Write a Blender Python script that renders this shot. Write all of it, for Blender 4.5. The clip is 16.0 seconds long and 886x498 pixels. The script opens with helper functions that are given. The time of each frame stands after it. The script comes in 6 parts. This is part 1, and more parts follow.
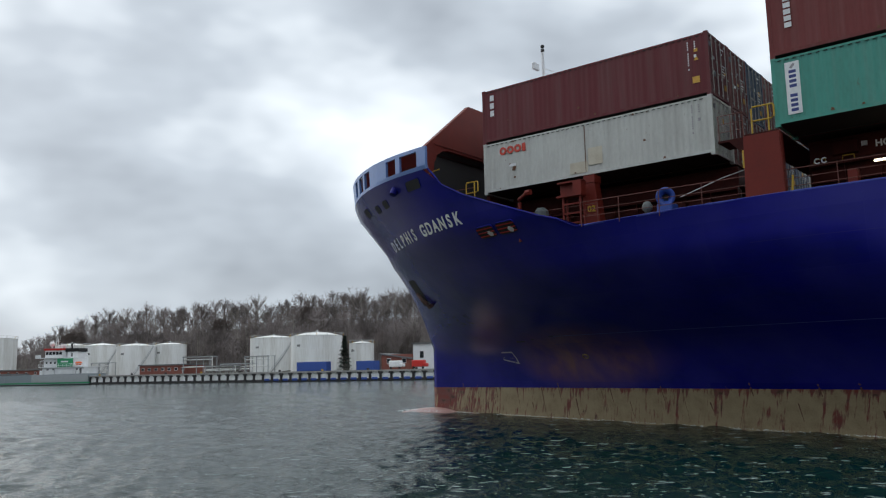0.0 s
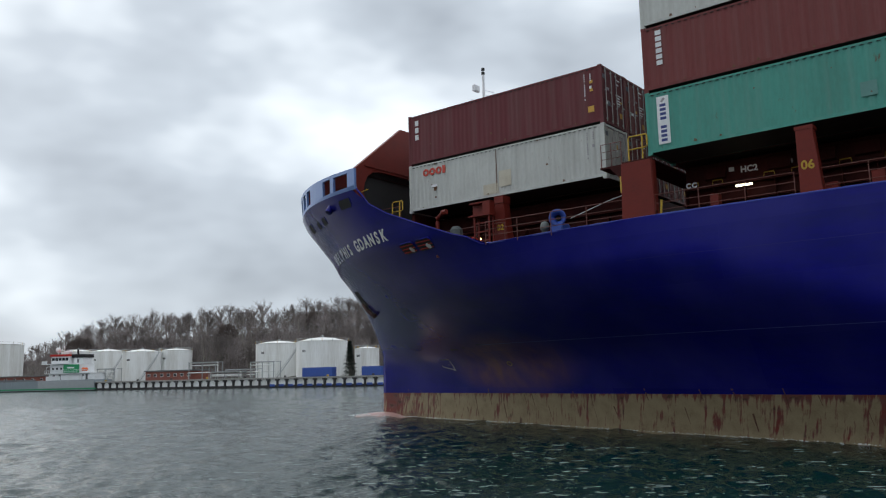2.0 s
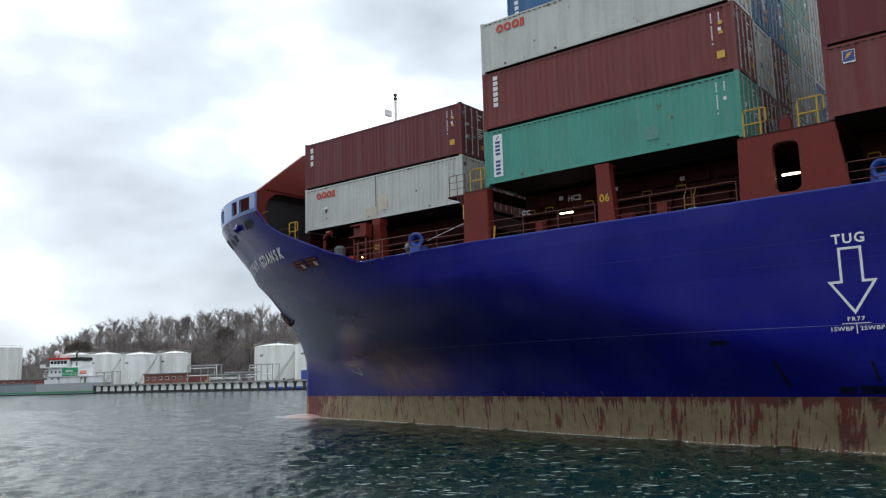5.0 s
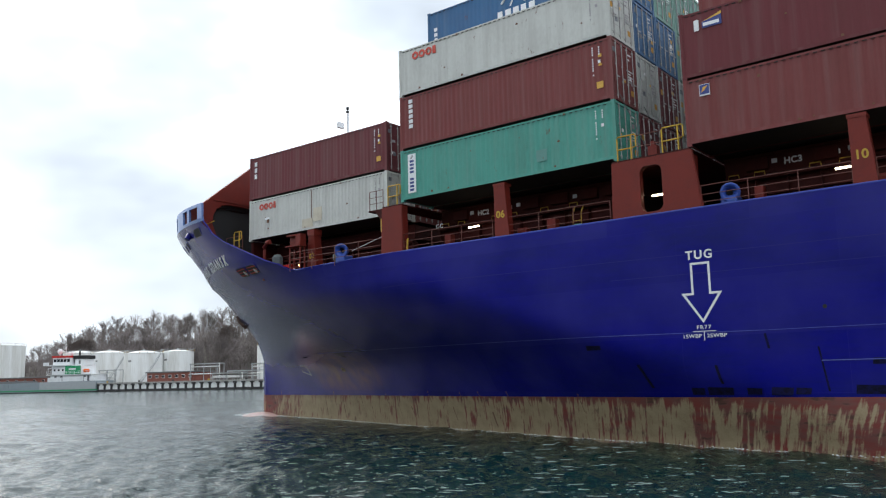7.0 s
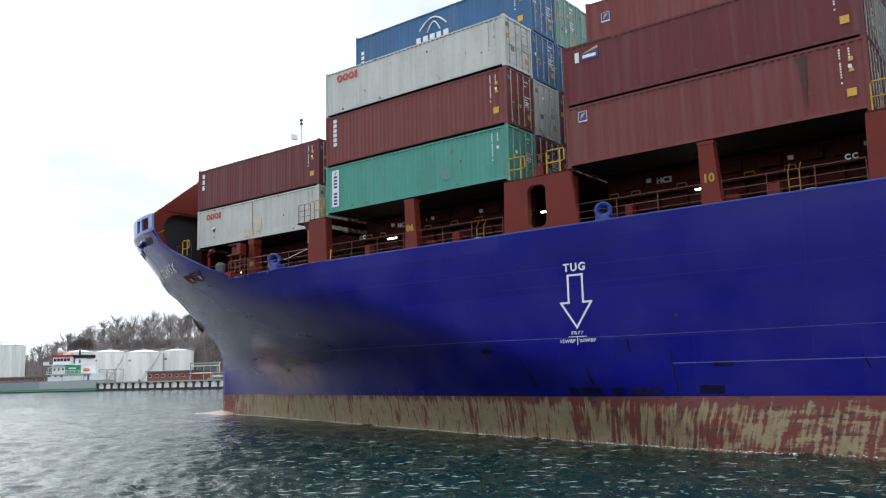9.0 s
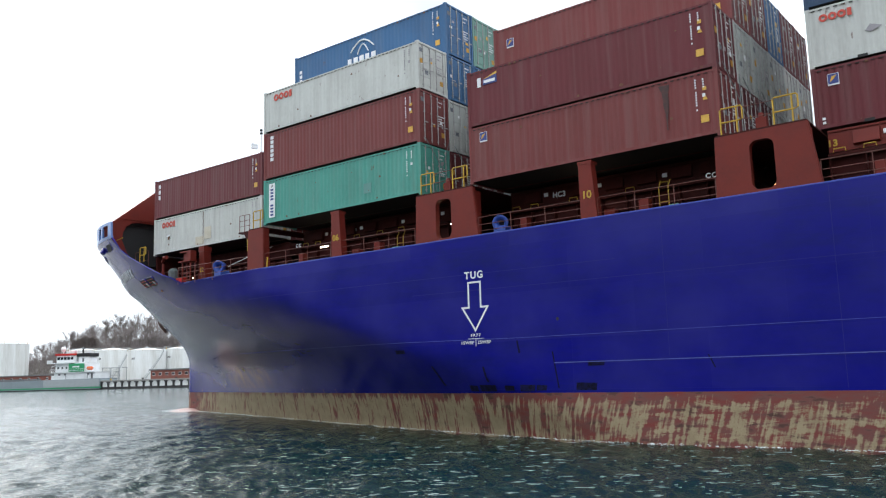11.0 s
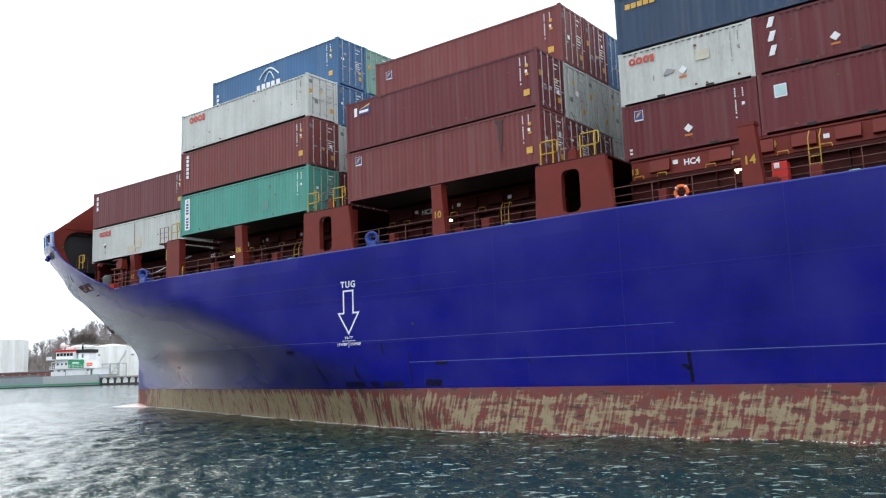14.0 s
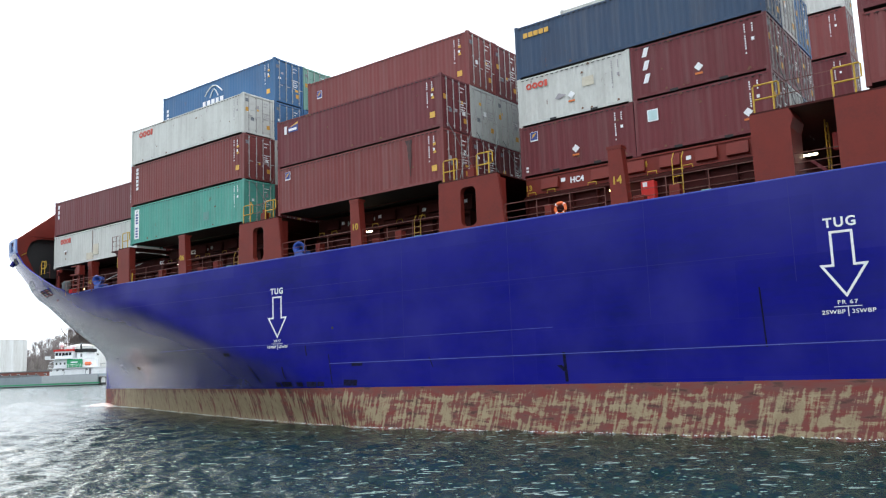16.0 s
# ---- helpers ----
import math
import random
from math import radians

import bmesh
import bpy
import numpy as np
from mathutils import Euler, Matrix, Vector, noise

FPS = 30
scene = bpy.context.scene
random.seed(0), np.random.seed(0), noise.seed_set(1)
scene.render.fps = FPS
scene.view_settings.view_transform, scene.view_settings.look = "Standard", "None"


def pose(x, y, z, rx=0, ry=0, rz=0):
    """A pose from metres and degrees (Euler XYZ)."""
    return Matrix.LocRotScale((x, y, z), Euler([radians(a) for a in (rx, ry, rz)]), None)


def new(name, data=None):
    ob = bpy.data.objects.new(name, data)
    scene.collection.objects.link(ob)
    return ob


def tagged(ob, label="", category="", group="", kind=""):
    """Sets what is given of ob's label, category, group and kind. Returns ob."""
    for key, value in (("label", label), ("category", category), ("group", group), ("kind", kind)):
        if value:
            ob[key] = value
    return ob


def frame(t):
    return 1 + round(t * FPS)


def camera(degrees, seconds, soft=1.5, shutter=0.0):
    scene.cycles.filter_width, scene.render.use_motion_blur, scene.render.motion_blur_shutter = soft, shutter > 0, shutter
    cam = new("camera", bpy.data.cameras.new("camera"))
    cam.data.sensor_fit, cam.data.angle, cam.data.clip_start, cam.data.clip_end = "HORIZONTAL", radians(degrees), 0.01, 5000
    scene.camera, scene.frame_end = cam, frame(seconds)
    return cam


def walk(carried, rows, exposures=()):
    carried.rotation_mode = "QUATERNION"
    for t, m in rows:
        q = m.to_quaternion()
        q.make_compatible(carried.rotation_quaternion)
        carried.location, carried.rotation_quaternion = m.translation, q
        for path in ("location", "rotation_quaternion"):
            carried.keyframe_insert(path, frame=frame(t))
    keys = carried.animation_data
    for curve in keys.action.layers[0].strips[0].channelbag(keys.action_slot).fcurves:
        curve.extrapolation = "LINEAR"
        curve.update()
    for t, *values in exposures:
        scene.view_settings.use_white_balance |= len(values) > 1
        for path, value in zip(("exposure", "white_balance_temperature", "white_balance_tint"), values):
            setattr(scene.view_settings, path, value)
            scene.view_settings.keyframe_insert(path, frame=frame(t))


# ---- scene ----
cam = camera(56.9, 16.0, soft=1.2)
EYE = 3.1  # the eye above the water, on a quay
SHIP_ROWS = [
    (0.0, 1.17, 47.373, -1.395),
    (1.0, -1.517, 47.386, -1.28),
    (2.0, -4.214, 47.37, -1.169),
    (3.0, -6.919, 47.337, -1.062),
    (4.0, -9.631, 47.295, -0.958),
    (5.0, -12.351, 47.252, -0.858),
    (6.0, -15.076, 47.214, -0.761),
    (7.0, -17.806, 47.185, -0.667),
    (8.0, -20.54, 47.166, -0.576),
    (9.0, -23.276, 47.157, -0.486),
    (10.0, -26.013, 47.159, -0.399),
    (11.0, -28.75, 47.166, -0.314),
    (12.0, -31.485, 47.174, -0.229),
    (13.0, -34.217, 47.177, -0.147),
    (14.0, -36.943, 47.166, -0.065),
    (15.0, -39.663, 47.129, 0.017),
    (16.0, -42.375, 47.056, 0.098),
]
CAM_ROWS = [
    (0.0, 37.15, 8.29, 1.2),
    (0.5, 37.27, 8.61, 1.4),
    (1.0, 37.42, 8.64, 1.36),
    (1.5, 37.5, 8.76, 1.23),
    (2.0, 37.53, 8.65, 1.33),
    (2.5, 37.57, 8.73, 1.33),
    (3.0, 37.41, 8.85, 1.41),
    (3.5, 37.36, 8.89, 1.53),
    (4.0, 37.42, 8.81, 1.55),
    (6.5, 37.54, 8.75, 1.45),
    (7.0, 37.63, 8.72, 1.38),
    (7.5, 37.66, 8.71, 1.36),
    (8.0, 37.61, 8.68, 1.45),
    (8.5, 37.62, 8.65, 1.43),
    (9.0, 37.63, 8.65, 1.43),
    (11.5, 37.85, 8.38, 1.74),
    (12.0, 37.82, 8.28, 1.55),
    (12.5, 37.81, 8.2, 1.76),
    (13.0, 37.82, 8.15, 1.94),
    (13.5, 37.84, 8.11, 2.01),
    (14.0, 37.79, 8.04, 1.98),
    (14.5, 37.79, 8.05, 2.06),
    (15.0, 37.77, 8.02, 2.09),
    (15.5, 37.75, 7.96, 2.28),
    (16.0, 37.71, 7.9, 2.19),
]

walk(cam, [(t, pose(0, 0, EYE, 90 + pitch, roll, yaw)) for t, yaw, pitch, roll in CAM_ROWS],
     exposures=[(0, -0.45), (2, -0.38), (3, -0.27), (4, -0.14), (6.5, 0.17), (9, 0.42), (12, 0.66), (16, 0.84)])

# ---- light ----
SUN_AZ, SUN_EL = 82.0, 32.0  # degrees: azimuth of the sun, anticlockwise from +y, and its height


def make_world():
    w = bpy.data.worlds.new("overcast")
    scene.world = w
    w.use_nodes = True
    n, l = w.node_tree.nodes, w.node_tree.links
    n.clear()
    out, bg = n.new("ShaderNodeOutputWorld"), n.new("ShaderNodeBackground")
    sky = n.new("ShaderNodeTexSky")
    sky.sky_type, sky.sun_disc = "NISHITA", False
    sky.sun_elevation, sky.sun_rotation = radians(SUN_EL), radians(-SUN_AZ)
    dim = n.new("ShaderNodeVectorMath")
    dim.operation, dim.inputs[3].default_value = "SCALE", 0.055
    l.new(sky.outputs[0], dim.inputs[0])
    co = n.new("ShaderNodeTexCoord")
    flat = n.new("ShaderNodeMapping")
    flat.inputs["Scale"].default_value = (1.0, 1.0, 2.0)
    flat.inputs["Rotation"].default_value = (0.1, 0.0, 0.4)
    l.new(co.outputs["Generated"], flat.inputs[0])
    big, small = n.new("ShaderNodeTexNoise"), n.new("ShaderNodeTexNoise")
    for tex, sc, de in ((big, 2.2, 4.0), (small, 5.5, 3.0)):
        tex.inputs["Scale"].default_value, tex.inputs["Detail"].default_value = sc, de
        tex.inputs["Roughness"].default_value = 0.5
        l.new(flat.outputs[0], tex.inputs[0])
    both = n.new("ShaderNodeMix")
    both.inputs[0].default_value = 0.25
    l.new(big.outputs[0], both.inputs[2]), l.new(small.outputs[0], both.inputs[3])
    up = n.new("ShaderNodeSeparateXYZ")  # greyer towards the horizon
    l.new(co.outputs["Generated"], up.inputs[0])
    lift = n.new("ShaderNodeMapRange")
    lift.inputs[1].default_value, lift.inputs[2].default_value = 0.0, 0.5
    lift.inputs[3].default_value, lift.inputs[4].default_value = -0.10, 0.10
    l.new(up.outputs[2], lift.inputs[0])
    total = n.new("ShaderNodeMath")
    l.new(both.outputs[0], total.inputs[0]), l.new(lift.outputs[0], total.inputs[1])
    ramp = n.new("ShaderNodeValToRGB")
    e = ramp.color_ramp.elements
    e[0].position, e[0].color = 0.345, (0.48, 0.54, 0.62, 1)
    e[1].position, e[1].color = 0.63, (1.56, 1.68, 1.78, 1)
    m = e.new(0.5)
    m.color = (0.88, 0.98, 1.09, 1)
    l.new(total.outputs[0], ramp.inputs[0])
    mix = n.new("ShaderNodeMix")
    mix.data_type = "RGBA"
    mix.inputs[0].default_value = 0.88
    l.new(dim.outputs[0], mix.inputs[6]), l.new(ramp.outputs[0], mix.inputs[7])
    l.new(mix.outputs[2], bg.inputs[0])
    bg.inputs[1].default_value = 1.02
    l.new(bg.outputs[0], out.inputs[0])


make_world()
sun = new("sun", bpy.data.lights.new("sun", "SUN"))
sun.data.energy, sun.data.angle, sun.data.color = 1.2, radians(22), (1.0, 0.95, 0.88)
sun.matrix_world = pose(0, 0, 60, 90 - SUN_EL, 0, SUN_AZ + 180)

# ---- materials ----


def material(name, color, rough=0.5, metal=0.0, second=None, scale=3.0, amount=0.5, bump=0.0, bump_scale=20.0, stretch=(1, 1, 1), spec=0.5, vary=0.0):
    """Two colours mixed by noise at two scales, with fine relief."""
    m = bpy.data.materials.new(name)
    m.use_nodes = True
    n, l = m.node_tree.nodes, m.node_tree.links
    b = n["Principled BSDF"]
    b.inputs["Roughness"].default_value, b.inputs["Metallic"].default_value = rough, metal
    b.inputs["Specular IOR Level"].default_value = spec
    second = second or tuple(c * 0.72 for c in color)
    co, mp = n.new("ShaderNodeTexCoord"), n.new("ShaderNodeMapping")
    mp.inputs["Scale"].default_value = stretch
    l.new(co.outputs["Object"], mp.inputs[0])
    a, c = n.new("ShaderNodeTexNoise"), n.new("ShaderNodeTexNoise")
    a.inputs["Scale"].default_value, a.inputs["Detail"].default_value = scale, 6
    c.inputs["Scale"].default_value, c.inputs["Detail"].default_value = scale * 9, 4
    info = n.new("ShaderNodeObjectInfo")
    shift = n.new("ShaderNodeVectorMath")
    shift.operation = "MULTIPLY_ADD"
    shift.inputs[1].default_value = (1, 1, 1)
    l.new(mp.outputs[0], shift.inputs[0])
    rnd = n.new("ShaderNodeMath")
    rnd.operation, rnd.inputs[1].default_value = "MULTIPLY", 37.0
    l.new(info.outputs["Random"], rnd.inputs[0])
    l.new(rnd.outputs[0], shift.inputs[2])
    l.new(shift.outputs[0], a.inputs[0]), l.new(shift.outputs[0], c.inputs[0])
    add = n.new("ShaderNodeMix")
    add.inputs[0].default_value = 0.35
    l.new(a.outputs[0], add.inputs[2]), l.new(c.outputs[0], add.inputs[3])
    rg = n.new("ShaderNodeMapRange")
    rg.inputs[1].default_value, rg.inputs[2].default_value = 0.42, 0.68
    rg.inputs[4].default_value = amount
    l.new(add.outputs[0], rg.inputs[0])
    mix = n.new("ShaderNodeMix")
    mix.data_type = "RGBA"
    mix.inputs[6].default_value, mix.inputs[7].default_value = (*color, 1), (*second, 1)
    l.new(rg.outputs[0], mix.inputs[0])
    last = mix.outputs[2]
    if vary:
        hs = n.new("ShaderNodeHueSaturation")
        vr = n.new("ShaderNodeMapRange")
        vr.inputs[3].default_value, vr.inputs[4].default_value = 1 - vary, 1 + vary
        l.new(info.outputs["Random"], vr.inputs[0])
        l.new(vr.outputs[0], hs.inputs["Value"])
        l.new(last, hs.inputs["Color"])
        last = hs.outputs[0]
    l.new(last, b.inputs["Base Color"])
    if bump:
        bp, d = n.new("ShaderNodeBump"), n.new("ShaderNodeTexNoise")
        d.inputs["Scale"].default_value, d.inputs["Detail"].default_value = bump_scale, 5
        l.new(co.outputs["Object"], d.inputs[0])
        l.new(d.outputs[0], bp.inputs["Height"])
        bp.inputs["Strength"].default_value, bp.inputs["Distance"].default_value = bump, 0.05
        l.new(bp.outputs[0], b.inputs["Normal"])
    return m


def glow(name, color, strength):
    m = material(name, color, 0.4)
    b = m.node_tree.nodes["Principled BSDF"]
    b.inputs["Emission Color"].default_value, b.inputs["Emission Strength"].default_value = (*color, 1), strength
    return m


RUST = (0.13, 0.05, 0.025)
M_BLUE = material("hull_blue_paint", (0.005, 0.006, 0.19), 0.2, 0, (0.006, 0.009, 0.115), 0.42, 0.85, 0.05, 1.0, (0.5, 1, 2.0), 0.15)


def chain_wear(m, cx, cz, rx, rz, color):
    """Bare primer rubbed through the hull paint below the hawse, where the chain swings."""
    n, l = m.node_tree.nodes, m.node_tree.links
    b = n["Principled BSDF"]
    base = b.inputs["Base Color"].links[0].from_socket
    co, off, far = n.new("ShaderNodeTexCoord"), n.new("ShaderNodeVectorMath"), n.new("ShaderNodeVectorMath")
    off.operation, far.operation = "MULTIPLY_ADD", "LENGTH"
    off.inputs[1].default_value, off.inputs[2].default_value = (1 / rx, 0, 1 / rz), (-cx / rx, 0, -cz / rz)
    l.new(co.outputs["Object"], off.inputs[0]), l.new(off.outputs[0], far.inputs[0])
    near, patch, k, mix = n.new("ShaderNodeMapRange"), n.new("ShaderNodeTexNoise"), n.new("ShaderNodeMath"), n.new("ShaderNodeMix")
    near.inputs[1].default_value, near.inputs[2].default_value, near.inputs[3].default_value, near.inputs[4].default_value = 0.1, 1.0, 2.0, 0.0
    patch.inputs["Scale"].default_value, patch.inputs["Detail"].default_value = 0.7, 8
    l.new(co.outputs["Object"], patch.inputs[0]), l.new(far.outputs["Value"], near.inputs[0])
    k.operation, k.use_clamp = "MULTIPLY", True
    l.new(near.outputs[0], k.inputs[0]), l.new(patch.outputs[0], k.inputs[1])
    mix.data_type, mix.inputs[7].default_value = "RGBA", (*color, 1)
    l.new(k.outputs[0], mix.inputs[0]), l.new(base, mix.inputs[6]), l.new(mix.outputs[2], b.inputs["Base Color"])


chain_wear(M_BLUE, -22.5, 3.5, 7.0, 2.0, (0.21, 0.10, 0.08))


def plate_tints(m, color, most):
    """Shell plates that have weathered a little differently, and broad dull clouds with some sky sheen painted in."""
    n, l = m.node_tree.nodes, m.node_tree.links
    b = n["Principled BSDF"]
    base = b.inputs["Base Color"].links[0].from_socket
    co, raw, flat, tiles, cloud = (n.new("ShaderNode" + k) for k in ("TexCoord", "SeparateXYZ", "CombineXYZ", "TexBrick", "TexNoise"))
    l.new(co.outputs["Object"], raw.inputs[0]), l.new(co.outputs["Object"], cloud.inputs[0])
    l.new(raw.outputs[0], flat.inputs[0]), l.new(raw.outputs[2], flat.inputs[1]), l.new(flat.outputs[0], tiles.inputs[0])
    for k, v in (("Color1", (0, 0, 0, 1)), ("Color2", (1, 1, 1, 1)), ("Mortar", (0.9, 0.9, 0.9, 1)), ("Scale", 1.0), ("Mortar Size", 0.012), ("Brick Width", 5.9), ("Row Height", 2.15)):
        tiles.inputs[k].default_value = v
    cloud.inputs["Scale"].default_value, cloud.inputs["Detail"].default_value = 0.3, 5
    k, r, mix = n.new("ShaderNodeMath"), n.new("ShaderNodeMapRange"), n.new("ShaderNodeMix")
    k.operation, k.inputs[1].default_value = "MULTIPLY_ADD", 0.16
    l.new(tiles.outputs[0], k.inputs[0]), l.new(cloud.outputs[0], k.inputs[2])
    r.inputs[1].default_value, r.inputs[2].default_value, r.inputs[4].default_value = 0.42, 0.8, most
    l.new(k.outputs[0], r.inputs[0])
    mix.data_type, mix.inputs[7].default_value = "RGBA", (*color, 1)
    l.new(r.outputs[0], mix.inputs[0]), l.new(base, mix.inputs[6]), l.new(mix.outputs[2], b.inputs["Base Color"])


# the lighter blue also paints in sky sheen that the low gloss leaves out
plate_tints(M_BLUE, (0.026, 0.026, 0.21), 0.75)
M_BAND = material("bulwark_light_blue_paint", (0.15, 0.25, 0.53), 0.35, 0, (0.12, 0.19, 0.42), 0.8, 0.5)
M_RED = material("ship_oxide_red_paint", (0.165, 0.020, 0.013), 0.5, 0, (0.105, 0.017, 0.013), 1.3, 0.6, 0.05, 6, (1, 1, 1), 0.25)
# worn red with the shade under the containers mixed into its colour
M_DARKRED = material("weathered_shaded_dark_red_paint", (0.055, 0.009, 0.007), 0.65, 0, (0.025, 0.006, 0.006), 1.6, 0.7, 0.08, 6, (1, 1, 1), 0.15)
M_STEEL = material("galvanised_grey_steel", (0.50, 0.51, 0.52), 0.45, 0.3, (0.32, 0.29, 0.26), 4, 0.6)
M_YELLOW = material("safety_yellow_paint", (0.50, 0.31, 0.02), 0.55, 0, (0.26, 0.15, 0.03), 5, 0.5)
M_WHITE = material("white_marking_paint", (0.78, 0.79, 0.80), 0.5, 0, (0.55, 0.56, 0.6), 6, 0.5)
M_GREYMARK = material("grey_marking_paint", (0.32, 0.30, 0.32), 0.6)
# black for rubber and soot, and for painted shade in openings
M_BLACK = material("black_rubber_soot_and_shade", (0.012, 0.012, 0.013), 0.7)
M_FAN = material("blue_ventilator_paint", (0.03, 0.08, 0.38), 0.4, 0, (0.04, 0.07, 0.26), 3, 0.5)
M_GREENBOX = material("light_green_painted_box", (0.2, 0.42, 0.33), 0.6)
M_FIRE = material("bright_red_fire_box", (0.55, 0.02, 0.015), 0.45)
M_ORANGE = material("orange_lifebuoy", (0.75, 0.13, 0.02), 0.5)
M_LAMP = glow("fluorescent_tube", (1.0, 0.86, 0.6), 7.0)
M_LAMP2 = glow("warm_deck_lamp", (1.0, 0.6, 0.2), 9.0)
M_LINE = material("pale_blue_line_paint", (0.085, 0.105, 0.36), 0.22)


def boot_material():
    """Cream antifouling with worn streaks of red primer, redder along the top edge."""
    m = material("worn_boot_topping", (0.36, 0.285, 0.175), 0.65, 0, (0.24, 0.175, 0.105), 1.6, 0.8, 0.12, 7, spec=0.3)
    n, l = m.node_tree.nodes, m.node_tree.links
    b = n["Principled BSDF"]
    base = b.inputs["Base Color"].links[0].from_socket
    co = n.new("ShaderNodeTexCoord")
    mp = n.new("ShaderNodeMapping")
    mp.inputs["Scale"].default_value = (1.9, 0.0, 0.6)
    raw, lean, flow = n.new("ShaderNodeSeparateXYZ"), n.new("ShaderNodeMath"), n.new("ShaderNodeCombineXYZ")
    lean.operation, lean.inputs[1].default_value = "MULTIPLY_ADD", -0.28
    l.new(co.outputs["Object"], raw.inputs[0]), l.new(raw.outputs[2], lean.inputs[0]), l.new(raw.outputs[0], lean.inputs[2])
    l.new(lean.outputs[0], flow.inputs[0]), l.new(raw.outputs[2], flow.inputs[2])
    l.new(flow.outputs[0], mp.inputs[0])
    streak, fine = n.new("ShaderNodeTexNoise"), n.new("ShaderNodeTexNoise")
    streak.inputs["Scale"].default_value, streak.inputs["Detail"].default_value, streak.inputs["Roughness"].default_value = 0.8, 10, 0.68
    mp2 = n.new("ShaderNodeMapping")
    mp2.inputs["Scale"].default_value = (7.0, 0.0, 0.8)
    l.new(flow.outputs[0], mp2.inputs[0])
    fine.inputs["Scale"].default_value, fine.inputs["Detail"].default_value = 0.9, 8
    l.new(mp.outputs[0], streak.inputs[0]), l.new(mp2.outputs[0], fine.inputs[0])
    sep = n.new("ShaderNodeSeparateXYZ")
    l.new(co.outputs["Object"], sep.inputs[0])
    mp3 = n.new("ShaderNodeMapping")  # fender scrapes lie along the side amidships
    mp3.inputs["Scale"].default_value = (0.85, 0.0, 3.0)
    l.new(co.outputs["Object"], mp3.inputs[0])
    scrape, blend, span = n.new("ShaderNodeTexNoise"), n.new("ShaderNodeMix"), n.new("ShaderNodeMapRange")
    scrape.inputs["Scale"].default_value, scrape.inputs["Detail"].default_value, scrape.inputs["Roughness"].default_value = 1.0, 10, 0.66
    scrape.inputs["Distortion"].default_value = 0.5
    l.new(mp3.outputs[0], scrape.inputs[0])
    span.inputs[1].default_value, span.inputs[2].default_value = 9.0, 16.0
    span.inputs[3].default_value, span.inputs[4].default_value = 0.0, 0.75
    l.new(sep.outputs[0], span.inputs[0]), l.new(span.outputs[0], blend.inputs[0])
    l.new(streak.outputs[0], blend.inputs[2]), l.new(scrape.outputs[0], blend.inputs[3])
    top = n.new("ShaderNodeMapRange")  # the cream is scraped away more near the top edge and amidships
    top.inputs[1].default_value, top.inputs[2].default_value = 1.5, 2.05
    top.inputs[3].default_value, top.inputs[4].default_value = 0.0, 0.19
    l.new(sep.outputs[2], top.inputs[0])
    aft = n.new("ShaderNodeMapRange")
    aft.inputs[1].default_value, aft.inputs[2].default_value = -6.0, 12.0
    aft.inputs[3].default_value, aft.inputs[4].default_value = -0.04, 0.062
    l.new(sep.outputs[0], aft.inputs[0])
    s1, s2, s3 = (n.new("ShaderNodeMath") for _ in range(3))
    l.new(blend.outputs[0], s1.inputs[0]), l.new(top.outputs[0], s1.inputs[1])
    bow, both = n.new("ShaderNodeMapRange"), n.new("ShaderNodeMath")  # worn to the primer round the stem too
    bow.inputs[1].default_value, bow.inputs[2].default_value = -38.6, -31.0
    bow.inputs[3].default_value, bow.inputs[4].default_value = 0.16, 0.0
    l.new(sep.outputs[0], bow.inputs[0]), l.new(bow.outputs[0], both.inputs[0]), l.new(aft.outputs[0], both.inputs[1])
    l.new(s1.outputs[0], s2.inputs[0]), l.new(both.outputs[0], s2.inputs[1])
    s3.operation, s3.inputs[1].default_value = "MULTIPLY_ADD", 0.62
    l.new(fine.outputs[0], s3.inputs[0]), l.new(s2.outputs[0], s3.inputs[2])
    r = n.new("ShaderNodeMapRange")
    r.inputs[1].default_value, r.inputs[2].default_value = 0.815, 0.905
    l.new(s3.outputs[0], r.inputs[0])
    mix = n.new("ShaderNodeMix")
    mix.data_type = "RGBA"
    hue = n.new("ShaderNodeTexNoise")  # old dull primer and fresher red
    hue.inputs["Scale"].default_value, hue.inputs["Detail"].default_value = 1.1, 8
    l.new(mp3.outputs[0], hue.inputs[0])
    reds = n.new("ShaderNodeValToRGB")
    e = reds.color_ramp.elements
    e[0].position, e[0].color = 0.36, (0.085, 0.042, 0.032, 1)
    e[1].position, e[1].color = 0.66, (0.20, 0.042, 0.034, 1)
    e.new(0.42).color = (0.165, 0.066, 0.058, 1)
    l.new(hue.outputs[0], reds.inputs[0]), l.new(reds.outputs[0], mix.inputs[7])
    l.new(r.outputs[0], mix.inputs[0]), l.new(base, mix.inputs[6])
    l.new(mix.outputs[2], b.inputs["Base Color"])
    return m


M_BOOT = boot_material()


